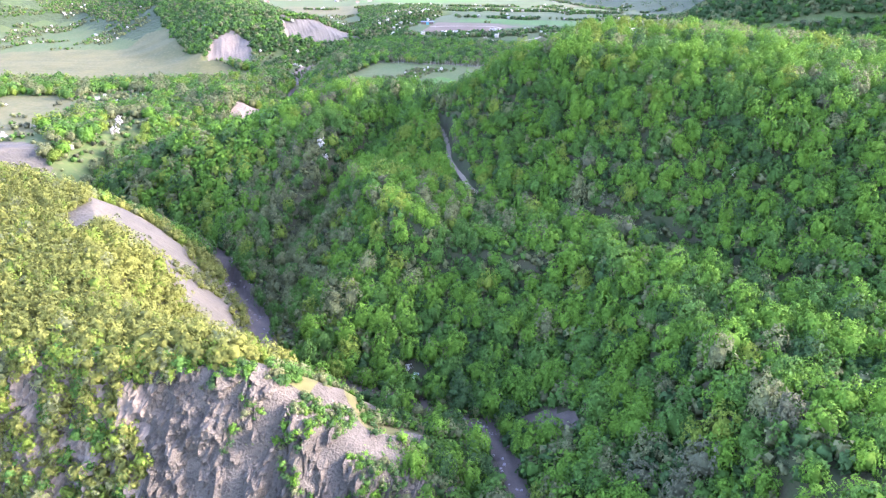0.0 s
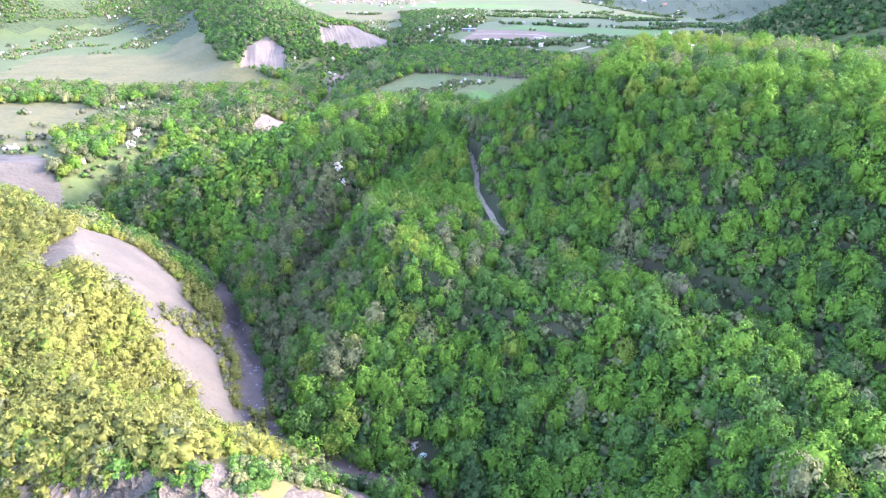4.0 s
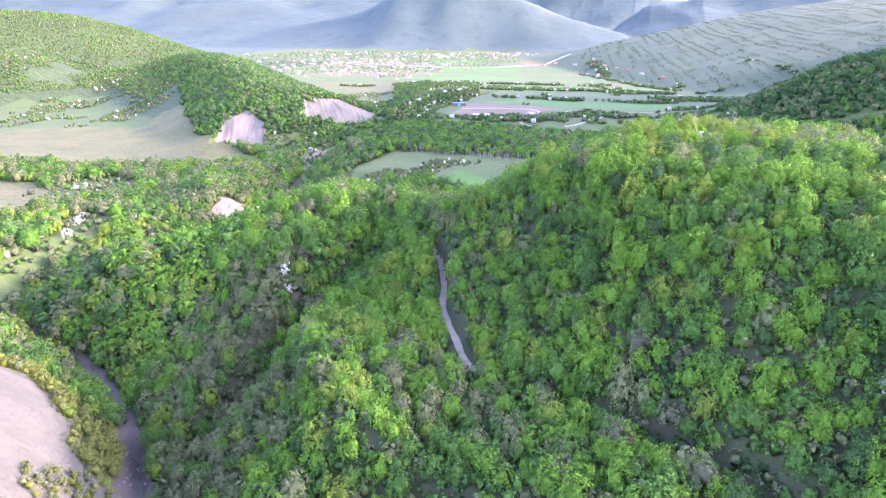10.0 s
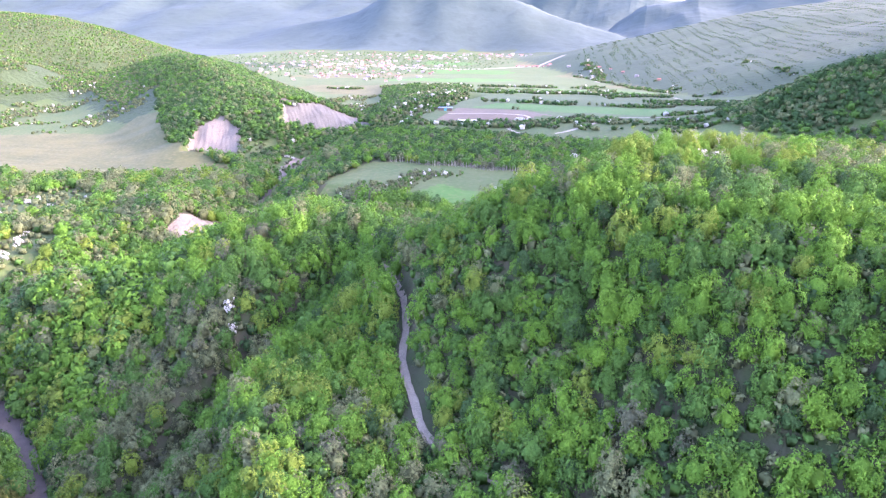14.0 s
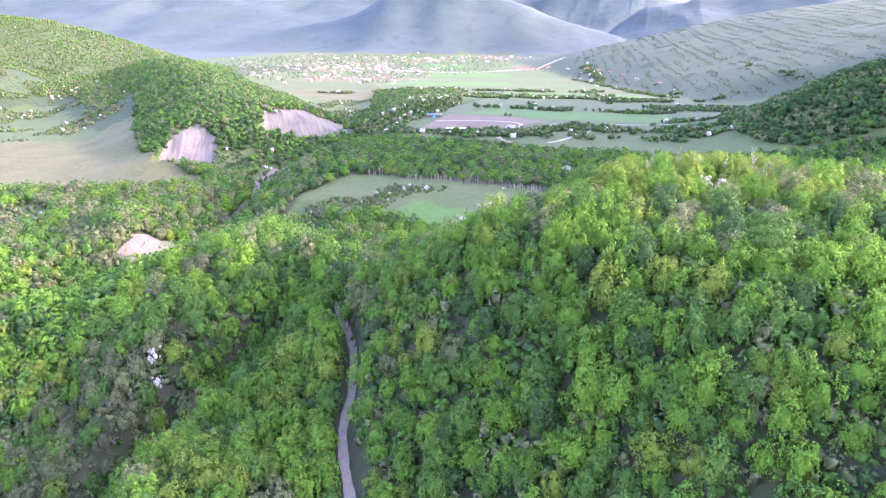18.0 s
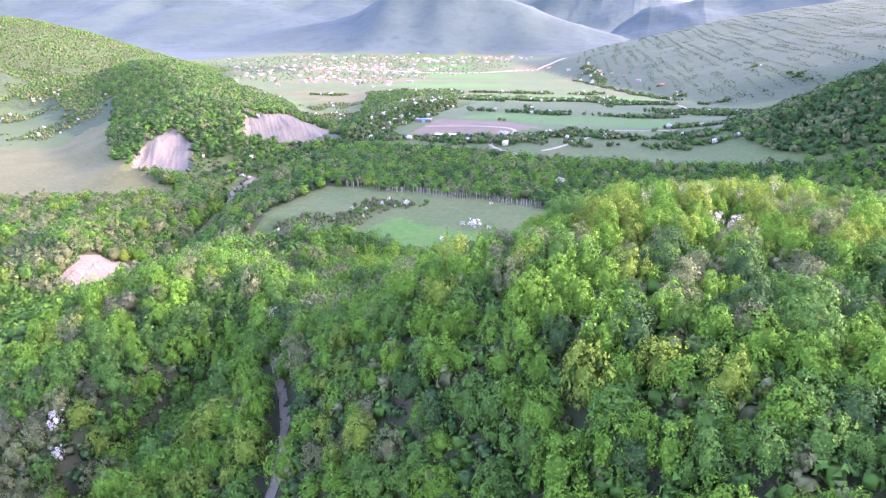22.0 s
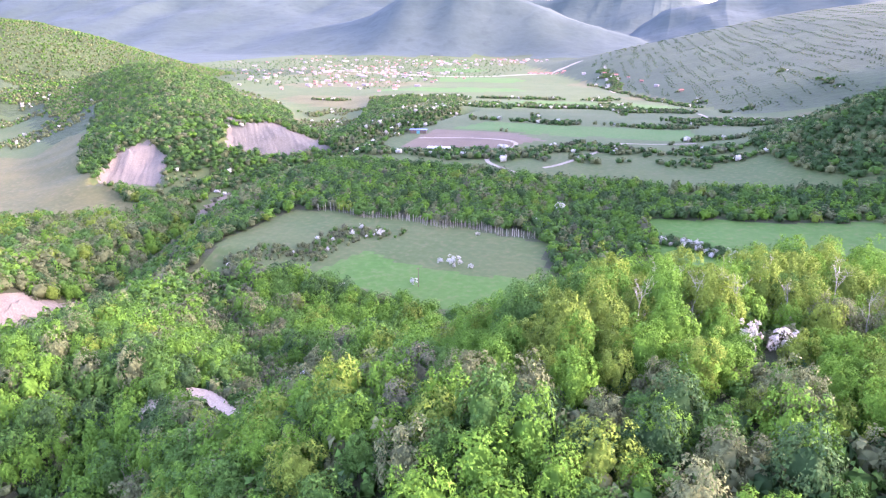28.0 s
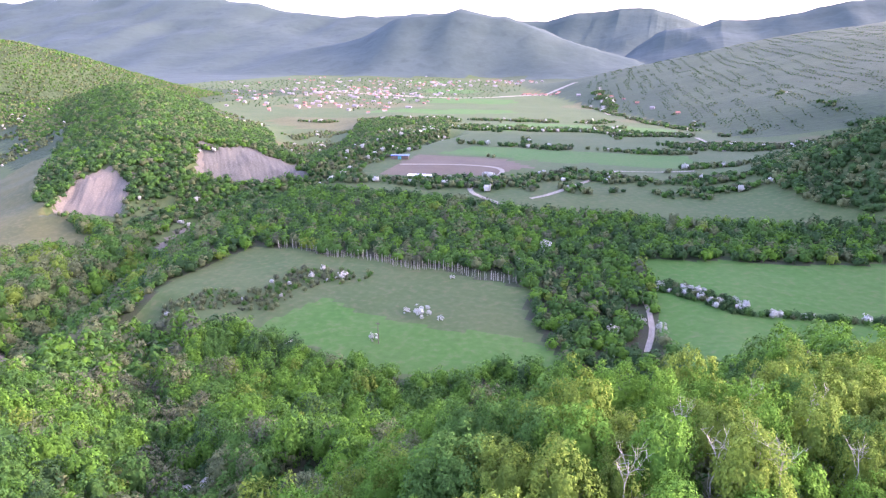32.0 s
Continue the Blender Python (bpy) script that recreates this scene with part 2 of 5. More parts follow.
ROAD = [(150, 170, 40), (90, 198, 40), (52, 219, 41), (25, 239, 41.5), (-4, 254, 42), (-30, 265, 43.5), (-48, 274, 45), (-57, 287, 47.5), (-66, 303, 49.5), (-71, 320, 52), (-78, 336, 55),
        (-88, 350, 58), (-97, 361, 60), (-105, 374, 62), (-105, 382, 62.5), (-98, 386, 62), (-90, 383, 61.5), (-83, 381, 60.5), (-76, 384, 59), (-66, 396, 57), (-60, 412, 56)]
# the wooded hill with the bare faces: its long crest and the arm that falls to the valley
SCARP_RIDGE = [(-404, 690, 42), (-416, 735, 60), (-440, 790, 67), (-474, 835, 72), (-560, 930, 82), (-678, 1046, 91), (-820, 1170, 84)]
SCARP_ARM = [(-440, 790, 68), (-394, 808, 67), (-358, 838, 56), (-326, 866, 41), (-286, 925, 34)]
# bare faces: foot, uphill direction, half width, rise, foot height
SCARPS = [((-389, 668), (-0.42, 0.907), 25, 0.60, 20), ((-324, 784), (-0.66, 0.75), 48, 0.80, 24), ((-247, 471), (-0.995, 0.10), 30, 1.05, 15)]


# skyline ranges: distance, front and back depth, crest as (x, height)
RANGES = [(4300, 1450, 900, [(-7430, 590), (-5700, 512), (-4850, 451), (-4240, 478), (-3640, 459), (-3160, 464), (-2720, 428), (-2490, 372), (-2230, 338), (-2000, 315), (-1700, 318), (-1500, 335), (-900, 240), (-500, 120)]),
          (3350, 480, 700, [(-2300, 30), (-1650, 150), (-1410, 214), (-1234, 274), (-1000, 298), (-953, 311), (-833, 288), (-744, 275), (-580, 221), (-457, 179), (-312, 133), (-171, 95), (-77, 51), (0, 26)]),
          (4700, 700, 400, [(-1800, 200), (-1185, 293), (-967, 315), (-773, 313), (-611, 354), (-425, 367), (-273, 375), (-145, 357), (-53, 333), (56, 307), (211, 255), (600, 150)]),
          (3900, 900, 800, [(-380, 26), (-287, 71), (-184, 153), (-57, 226), (49, 252), (183, 294), (290, 285), (412, 288), (548, 308), (703, 335), (849, 358), (1121, 384), (1508, 396), (4900, 430)])]


def cliff_foot(x):
    return np.interp(x, [-420, -190, -84, -53, -30, -18], [50, 101, 115, 127, 144, 175])


def mount(x, y):
    """Mountains, range behind range."""
    m = np.zeros(np.shape(x))
    for y0, front, back, crest in RANGES:
        xs, zs = zip(*crest)
        c = (np.interp(x, xs, zs) - 26) * (1 + 0.025 * lumps(x, y * 0.2, 130, y0))
        f = front * (1 + 0.13 * lumps(x + y * 0.25, y * 0.22, 230, 2) + 0.05 * lumps(x, y * 0.3, 110, 6))
        u = np.where(y < y0, (y0 - y) / f, (y - y0) / back)
        w = np.clip(1 - u, 0, 1)
        m = np.maximum(m, c * w ** 1.2 * (1 + 0.14 * (1 - w) * lumps(x * 1.3, y * 0.8, 210, 4) - 0.10 * sstep(0, 0.2, w) * sstep(1, 0.8, w) * np.abs(lumps(x + 0.3 * y, y * 0.7, 150, 9))))
    return m


def land(x, y):
    """Ground height."""
    x, y = np.asarray(x, float), np.asarray(y, float)
    right = np.interp(y, [0, 120, 300, 450, 520, 620, 800, 1000, 1300, 1700, 2600], [34, 33, 32, 40, 44, 49, 57, 51, 38, 27, 25])
    left = np.interp(y, [0, 250, 400, 600, 900, 1300, 1700], [50, 34, 27, 22, 26, 30, 26])
    edge = np.interp(y, [0, 450, 700, 1000, 1400], [-240, -240, -270, -330, -500])
    g = left + (right - left) * sstep(-70, 60, x - edge)
    g = g + lumps(x, y, 90) * 0.9 + lumps(x, y, 31, 2) * 0.6
    # the wooded hill: a ridge with a rounded western nose
    s, n = 0.9 * (x - 14) - 0.43 * (y - 345), 0.43 * (x - 14) + 0.9 * (y - 345)
    north = np.clip(68 + 1.5 * x, 45, 108)
    across = np.where(n < 0, 1 / (1 + (np.abs(n) / (62 + 7 * sstep(-10, 30, s))) ** 4), 1 / (1 + (np.abs(n) / north) ** 5))
    nose_s = np.where(s < 0, 1 / (1 + (np.abs(s) / 95) ** 4), 1 - 0.12 * sstep(60, 260, s))
    nose_x = np.where(x < 14, 1 / (1 + (np.abs(x - 14) / 76) ** 4), 1)
    nose = nose_s + (nose_x - nose_s) * sstep(-15, 35, n)
    g = g + (102 - 36) * across * nose * (1 + 0.02 * lumps(x, y, 40, 5))
    g = g + hump(x, y, -142, 404, 19, 52, 34, 0, 2.4)
    g = g + hump(x, y, -98, 258, 12, 14, 44, -4, 2.6) + hump(x, y, -84, 250, 5, 16, 45, -6) - hump(x, y, -94, 296, 12, 24, 32) - hump(x, y, -142, 350, 9, 28, 24) + hump(x, y, -266, 482, 20, 34, 26) - hump(x, y, -10, 404, 3.5, 30, 22) - hump(x, y, -38, 389, 8, 20, 22) - hump(x, y, -34, 362, 3.5, 18, 20) - hump(x, y, 16, 402, 2.2, 32, 18) - hump(x, y, -61, 353, 6, 13, 22)
    g = g + hump(x, y, 120, 130, 10, 70, 70)
    # spur with the rock face at the start
    spur = 46.5 + (-120 - x) * 0.045 + lumps(x, y, 35, 1) * 1.5
    w = sstep(-40, -80, x) * sstep(330, 270, y) * (1 - sstep(-330, -420, x) * 0.5)
    g = np.where(x < -20, g + (np.maximum(spur, g) - g) * w, g)
    foot = cliff_foot(x)
    south = (y - foot)
    g = np.where((x < -18) & (y < 190), np.minimum(g, 8 + np.maximum(south, -4) * 3.0 + lumps(x, y, 9, 3) * 2.2), g)
    tip = np.interp(x, [-110, -95, -82, -69, -48, -36, -25], [70, 55, 45.5, 33, 17, 7, 0])
    g = np.where((x < -25) & (y < 178), np.minimum(g, tip), g)
    out = 0.67 * (x + 82) + 0.74 * (y - 130)
    g = np.where((x < -60) & (y < 262) & ((y < 186) | (x < -100 - (y - 190) * 0.9)), np.minimum(g, 46 - 1.3 * np.maximum(out, 0) + 0.9 * np.maximum(x + 88, 0)), g)
    # the knoll west of the saddle: a crest falling to the bend of the river
    for line in (KNOLL, KNOLL_TAIL):
        d, z = along(x, y, line)
        g = np.maximum(g, z - 0.2 * d - 0.12 * np.maximum(d - 14, 0) - 0.35 * np.maximum(d - 50, 0))
    # cuts by water
    for line, half, slope in ((RIVER, 5.0, 0.0), (SIDE, 6.0, 0.55), (GULLY, 6.0, 1.6), (DELL, 2.0, 0.42)):
        d, z = along(x, y, line)
        if slope == 0.0:
            bank = (x < -100 - (y - 190) * 0.9) | ((x < -60) & (y < 186))
            slope = np.where((y < 300) & bank, 0.95 - 0.36 * sstep(-205, -235, x), 0.62) + 0.5 * hump(x, y, -243, 460, 1, 26, 26) + 0.6 * hump(x, y, -236, 322, 1, 45, 26, -30)
        elif line is SIDE:
            slope = np.where(0.3 * (x + 270) - 0.954 * (y - 296) > 0, 1.0, slope)
        cap = z + np.maximum(d - half, 0) * slope * (1 + 0.10 * lumps(x, y, 26, 4)) + np.maximum(d - 48, 0) * 1.2
        g = np.where(cap < g + 6, g - np.maximum(g - cap, 0) * sstep(-6, 4, g - cap), np.minimum(g, cap))
    # hills beyond: the scarp hill with its two bare faces
    for line, steep in ((SCARP_RIDGE, 0.40), (SCARP_ARM, 0.42)):
        d, z = along(x, y, line)
        crest = z + 2.2 * lumps(x, y, 42, 3) - steep * np.hypot(d, 22) + steep * 22
        g = g + np.log1p(np.exp(np.clip((crest - g) / 3.0, -30, 30))) * 3.0
    for (bx, by), (ux, uy), half, rise, foot_z in SCARPS:
        u, w = (x - bx) * ux + (y - by) * uy, (x - bx) * uy - (y - by) * ux
        cap = foot_z + np.maximum(u, -3) * rise * (1 + 0.14 * lumps(x, y, 11, 6)) + 45 * sstep(half * 0.8, half * 1.4, np.abs(w))
        g = np.where((u > -8) & (u < 70), np.minimum(g, cap), g)
    # side hill, and an unseen 300 m hill added to shade the meadow
    g = g + hump(x, y, 215, 800, 60, 115, 130, 0, 2.6) + hump(x, y, 530, 850, 300, 205, 400, 0, 4.0)
    g = g + hump(x, y, -1290, 1190, 132, 400, 155, 53, 2.6) + hump(x, y, -1030, 930, 70, 170, 125, 53, 2.6)
    # bare ridge closing the valley on the right
    off = 0.92 * (x - 35) + 0.38 * (y - 1240)
    up = 0.31 * np.maximum(off, 0) * (1 + 0.06 * lumps(x, y, 150, 2)) + lumps(0.99 * x + 0.12 * y, (0.99 * y - 0.12 * x) * 0.09, 30, 3) * 0.8 * sstep(20, 120, off)
    g = g + 330 * (1 - np.exp(-up / 330)) * sstep(1020, 1330, y + 0.3 * x) * sstep(2900, 2200, y - x * 0.4)
    g = g + mount(x, y)
    # the track is cut level into the slope
    d, z = along(x, y, ROAD)
    t = sstep(5.5, 2.0, d)
    return g + (z - g) * t


def inside(x, y, poly):
    """Even-odd test against a closed outline."""
    hit = np.zeros(np.shape(x), bool)
    for (ax, ay), (bx, by) in zip(poly, poly[1:] + poly[:1]):
        hit ^= ((ay > y) != (by > y)) & (x < (bx - ax) * (y - ay) / (by - ay + 1e-12) + ax)
    return hit


MEADOW = [(-200, 500), (-206, 545), (-194, 592), (-120, 590), (-50, 572), (-46, 545), (-34, 528), (-22, 508), (-80, 488), (-140, 500)]
LUSH_PART = [(-138, 508), (-128, 540), (-95, 528), (-34, 526), (-22, 508), (-80, 490)]
FIELD_E = [(-8, 626), (110, 640), (260, 640), (260, 500), (70, 498), (14, 508), (4, 540), (2, 575)]
LEFT_MEADOW = [(-336, 618), (-354, 640), (-395, 652), (-435, 668), (-500, 735), (-542, 788), (-572, 780), (-566, 742), (-640, 735), (-720, 700), (-640, 560), (-470, 548), (-390, 590)]
NEAR_LEFT = [(-366, 360), (-384, 402), (-404, 452), (-430, 478), (-460, 497), (-520, 470), (-600, 420), (-520, 362), (-420, 346)]
SOIL_PLOT = [(-196, 752), (-200, 850), (-130, 850), (-95, 805), (-120, 772)]
FIELD_C = [(-190, 862), (-175, 925), (20, 930), (20, 850), (-120, 852)]
SLIDE = [(-197, 200), (-212, 244), (-206, 258), (-193, 254), (-166, 238), (-150, 230), (-128, 208), (-112, 195), (-98, 180), (-97, 168), (-110, 170), (-128, 185), (-138, 187), (-149, 195), (-168, 206), (-183, 193)]
LEFT_SLIDE = [(-374, 342), (-353, 346), (-334, 337), (-308, 318), (-312, 305), (-340, 296), (-400, 300)]
FIELD_D = [(-120, 700), (-125, 740), (-60, 752), (40, 760), (55, 715), (-20, 700)]


def clay_mask(x, y):
    m = np.zeros(np.shape(x), bool)
    for ((bx, by), (ux, uy), half, rise, foot_z), reach, taper in zip(SCARPS, (56, 50, 22), (0.8, 0.35, 0.2)):
        u, w = (x - bx) * ux + (y - by) * uy, (x - bx) * uy - (y - by) * ux
        m |= (u > -2) & (u < reach + 6 * lumps(x, y, 14, 2) - np.abs(w) * taper) & (np.abs(w) < half * 0.9 + 3 * lumps(x, y, 9, 1))
    m |= inside(x + 3 * lumps(x, y, 9, 1), y + 3 * lumps(x, y, 11, 4), SLIDE)
    m |= inside(x + 2 * lumps(x, y, 9, 1), y + 2 * lumps(x, y, 11, 4), LEFT_SLIDE)
    return m


def scree(x, y):
    """Bare stony hollow on the bank opposite the rock face."""
    return hump(x, y, -6, 171, 1, 12, 6.5, -35) + 0.35 * lumps(x, y, 7, 5)


def ground_kind(x, y):
    k = np.full(np.shape(x), FLOOR)
    jx, jy = x + 3.0 * lumps(x, y, 14, 3), y + 3.0 * lumps(x, y, 12, 8)
    k[(y > 640)] = GRASS
    k[(x < -285) & (y > 320)] = GRASS
    far = (y > 1000) & (x > -900)
    patch = lumps(x * 0.5, y, 120, 3)
    k[far] = np.select([patch[far] > 0.45, patch[far] < -0.35], [LUSH, DRY], GRASS)
    k[(y > 700) & (x < -560) & (y < 2000) & ((x < -900) | (land(x, y) > 33))] = PASTURE
    k[(x < -86) & (x > -330) & (y < 262) & ((y < 186) | (x < -100 - (y - 190) * 0.9))] = DRY
    k[(y > 1150) & (0.92 * (x - 35) + 0.38 * (y - 1240) > 5)] = RIDGE
    # FARM carries the painted haze of the far slopes
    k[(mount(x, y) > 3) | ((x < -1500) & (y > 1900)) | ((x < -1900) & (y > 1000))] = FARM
    for poly, kind in ((MEADOW, GRASS), (LUSH_PART, LUSH), (FIELD_E, LUSH), (LEFT_MEADOW, DRY), (NEAR_LEFT, DRY), (SOIL_PLOT, SOIL), (FIELD_C, LUSH), (FIELD_D, GRASS)):
        k[inside(jx, jy, poly)] = kind
    k[clay_mask(x, y)] = CLAY
    k[clay_mask(x, y) & (y < 345)] = SAND
    south = y - cliff_foot(x)
    k[(x < -24) & (x > -330) & (south > -3) & (south < 14.5) & (y < 190)] = ROCK
    k[(x < -27) & (x > -92) & (y < 186) & (south >= 14.5)] = np.where(lumps(x, y, 9, 4) > -0.35, DRY, ROCK)[(x < -27) & (x > -92) & (y < 186) & (south >= 14.5)]
    d, _ = along(x, y, RIVER)
    k[(d < 5.5) | (scree(x, y) > 0.45)] = GRAVEL
    k[(y > 630) & (y < 740) & (d < 11 + 4 * lumps(x, y, 20, 2))] = CLAY
    return k


def mesh_from(name, verts, quads, mats, index=None, smooth=False, tris=None, normals=None):
    """A mesh from arrays of corners and four-cornered faces, with three-cornered ones after them."""
    me = bpy.data.meshes.new(name)
    me.vertices.add(len(verts))
    me.vertices.foreach_set("co", np.asarray(verts, np.float32).ravel())
    q = np.asarray(quads, np.int32)
    t = np.zeros((0, 3), np.int32) if tris is None else np.asarray(tris, np.int32)
    me.loops.add(q.size + t.size)
    me.loops.foreach_set("vertex_index", np.concatenate([q.ravel(), t.ravel()]))
    me.polygons.add(len(q) + len(t))
    me.polygons.foreach_set("loop_start", np.concatenate([np.arange(0, q.size, q.shape[1], dtype=np.int32), np.arange(q.size, q.size + t.size, 3, dtype=np.int32)]))
    for m in mats:
        me.materials.append(m)
    if index is not None:
        me.polygons.foreach_set("material_index", np.asarray(index, np.int32))
    me.polygons.foreach_set("use_smooth", np.full(len(q) + len(t), smooth))
    me.update(calc_edges=True)
    me.validate()
    if normals is not None:
        soft = me.attributes.new("custom_normal", "FLOAT_VECTOR", "POINT")
        soft.data.foreach_set("vector", np.asarray(normals, np.float32).ravel())
    return me


def spread(lo, hi, step, out_lo, out_hi, grow=1.09):
    mid = list(np.arange(lo, hi + 1e-6, step))
    a, s = [], step
    while lo - sum(a) > out_lo:
        s = min(s * grow, 62)
        a.append(s)
    b, s = [], step
    while hi + sum(b) < out_hi:
        s = min(s * grow, 62)
        b.append(s)
    return np.array([lo - c for c in np.cumsum(a)[::-1]] + mid + [hi + c for c in np.cumsum(b)])


GX, GY = spread(-420, 150, 3.0, -4900, 4900, 1.06), spread(60, 640, 3.0, -900, 4950, 1.035)
gx, gy = np.meshgrid(GX, GY)
gz = land(gx, gy)
rng = np.random.default_rng(7)
gz = gz + rng.normal(0, 0.12, gz.shape) * (gy < 700)
nx, ny = len(GX), len(GY)
high = mount(gx, gy)
rough = np.zeros(gz.shape)
for j, i in np.argwhere(high > 8):
    rough[j, i] = noise.ridged_multi_fractal(Vector((gx[j, i] / 420, gy[j, i] / 420, 0.7)), 0.9, 2.1, 5, 1.0, 2.0) - 1.0
gz = gz + np.clip(rough, -1.2, 1.2) * np.minimum(high * 0.10, 18)
ii = (np.arange(ny - 1)[:, None] * nx + np.arange(nx - 1)[None]).ravel()
quads = np.stack([ii, ii + 1, ii + nx + 1, ii + nx], 1)
cx, cy = ((gx[1:, 1:] + gx[:-1, :-1]) / 2).ravel(), ((gy[1:, 1:] + gy[:-1, :-1]) / 2).ravel()
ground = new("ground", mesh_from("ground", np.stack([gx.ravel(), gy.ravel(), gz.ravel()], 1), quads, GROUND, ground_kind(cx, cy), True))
tagged(ground, "hilly ground of forest floor, meadows, clay scarps and far mountain slopes tinted with haze", "ground", kind="structure")


def height(x, y):
    """Ground height at a place, read from the sheet itself."""
    x, y = np.atleast_1d(np.asarray(x, float)), np.atleast_1d(np.asarray(y, float))
    i, j = np.clip(np.searchsorted(GX, x) - 1, 0, nx - 2), np.clip(np.searchsorted(GY, y) - 1, 0, ny - 2)
    u, v = (x - GX[i]) / (GX[i + 1] - GX[i]), (y - GY[j]) / (GY[j + 1] - GY[j])
    return (gz[j, i] * (1 - u) + gz[j, i + 1] * u) * (1 - v) + (gz[j + 1, i] * (1 - u) + gz[j + 1, i + 1] * u) * v


def ribbon(name, line, width, mat, label, category, lift=0.12, step=1.5):
    """A road or path draped over the ground along a broken line."""
    pts = [Vector((p[0], p[1], 0)) for p in line]
    fine = []
    for k in range(len(pts) - 1):
        p0, p1, p2, p3 = pts[max(k - 1, 0)], pts[k], pts[k + 1], pts[min(k + 2, len(pts) - 1)]
        cnt = max(2, int((p2 - p1).length / step))
        for i in range(cnt):
            u = i / cnt
            fine.append(0.5 * (2 * p1 + (p2 - p0) * u + (2 * p0 - 5 * p1 + 4 * p2 - p3) * u * u + (3 * p1 - p0 - 3 * p2 + p3) * u ** 3))
    fine.append(pts[-1])
    verts, cols = [], 7
    for k, p in enumerate(fine):
        t = (fine[min(k + 1, len(fine) - 1)] - fine[max(k - 1, 0)]).normalized()
        nrm = Vector((-t.y, t.x, 0))
        w = width * (1 + 0.10 * math.sin(k * 0.7) + 0.06 * math.sin(k * 1.9))
        for c in range(cols):
            q = p + nrm * w * (c / (cols - 1) - 0.5)
            rut = -0.07 if c in (1, 5) else (0.03 if c == 3 else 0.0)
            verts.append((q.x, q.y, float(height(q.x, q.y)[0]) + lift + rut))
    q = [(k * cols + c, k * cols + c + 1, (k + 1) * cols + c + 1, (k + 1) * cols + c) for k in range(len(fine) - 1) for c in range(cols - 1)]
    ob = new(name, mesh_from(name, verts, q, [mat], None, True))
    return tagged(ob, label, category, kind="structure")


ribbon("road_bend", ROAD[13:19], 4.2, TRACK, "pale gravel bend of the forest track on the saddle", "track", 0.65)
ribbon("road", ROAD, 2.3, EARTH_TRACK, "grey-brown gravel forest track climbing over the saddle", "track", 0.55)

# ---------------------------------------------------------------- foliage


def cube_sphere(n):
    """Corners and quads of a sphere made from a cube, n faces to an edge."""
    v, q, seen = [], [], {}

    def vert(p):
        key = tuple(round(c, 5) for c in p)
        if key not in seen:
            seen[key] = len(v)
            v.append(p)
        return seen[key]
    for ax in range(3):
        for sg in (-1, 1):
            for i in range(n):
                for j in range(n):
                    f = []
                    for a, b in ((0, 0), (1, 0), (1, 1), (0, 1)):
                        p = [0, 0, 0]
                        p[ax], p[(ax + 1) % 3], p[(ax + 2) % 3] = sg, 2 * (i + a) / n - 1, 2 * (j + b) / n - 1
                        f.append(vert(p))
                    q.append(f if sg > 0 else f[::-1])
    v = np.array(v, float)
    return v / np.linalg.norm(v, axis=1)[:, None], np.array(q)


def crown_arrays(seed, lobes, leaves, leaf, width, tall=1.0, core=2, heart=0.62, rad=(0.24, 0.36), droop=0.30, loose=1.0):
    """A crown about 1 in radius, centred on 0: rounded leaf tufts heaped on a dome, each a shell of small sprays, round a shaded heart."""
    r = np.random.default_rng(seed)
    k = np.arange(lobes) + 0.5
    zz = np.clip(1.0 - 1.45 * k / lobes + r.uniform(-0.10, 0.10, lobes), -0.5, 0.98)
    az = 2.399963 * k + r.uniform(-0.35, 0.35, lobes)
    way = np.stack([np.cos(az) * np.sqrt(1 - zz * zz), np.sin(az) * np.sqrt(1 - zz * zz), zz], 1)
    lop = 1 + 0.16 * np.sin(az * 2 + r.uniform(0, 6)) + 0.12 * np.sin(az * 3 + r.uniform(0, 6))
    R = r.uniform(*rad, lobes)
    cen = way * ((1.0 - 0.85 * R) * r.uniform(0.72, 1.12, lobes) * lop)[:, None]
    sv, sq = cube_sphere(core)
    heart_v = sv * (heart * (1 + r.uniform(-0.30, 0.22, len(sv))))[:, None]
    pick = r.choice(lobes, leaves, p=R ** 2 / (R ** 2).sum())
    q = r.normal(size=(leaves, 3)) + 1.05 * way[pick] + np.array([0, 0, 0.40])
    q /= np.linalg.norm(q, axis=1)[:, None]
    pos = cen[pick] + q * (R[pick] * r.uniform(0.66, 1.10, leaves))[:, None]
    up = q + 0.35 * way[pick] + r.normal(0, 0.44, (leaves, 3)) + np.array([0, 0, 0.35])
    up /= np.linalg.norm(up, axis=1)[:, None]
    out = q + way[pick] + r.normal(0, 0.7, (leaves, 3)) - np.array([0, 0, droop])
    t1 = out - up * (out * up).sum(1)[:, None]
    t1 /= np.linalg.norm(t1, axis=1)[:, None] + 1e-9
    t2 = np.cross(up, t1)
    ln, wd = (leaf * r.uniform(0.65, 1.35, leaves))[:, None], (width * r.uniform(0.65, 1.35, leaves))[:, None]
    a, b, c = pos - t1 * ln * 0.5 - t2 * wd * 0.5, pos + t1 * ln * 0.5, pos + t2 * wd * 0.5 - t1 * ln * 0.25
    lv = np.stack([a, b, c], 1).reshape(-1, 3)
    V = np.concatenate([heart_v, lv]) * np.array([1, 1, tall])
    nn = 0.30 * way[pick] + 0.40 * q + 0.55 * loose * up + r.normal(0, 0.30 * loose, (leaves, 3))
    N = np.concatenate([sv + r.normal(0, 0.35 * loose, sv.shape), np.repeat(nn, 3, 0)])
    N /= np.linalg.norm(N, axis=1)[:, None]
    return V, sq, np.arange(leaves * 3).reshape(leaves, 3) + len(heart_v), N


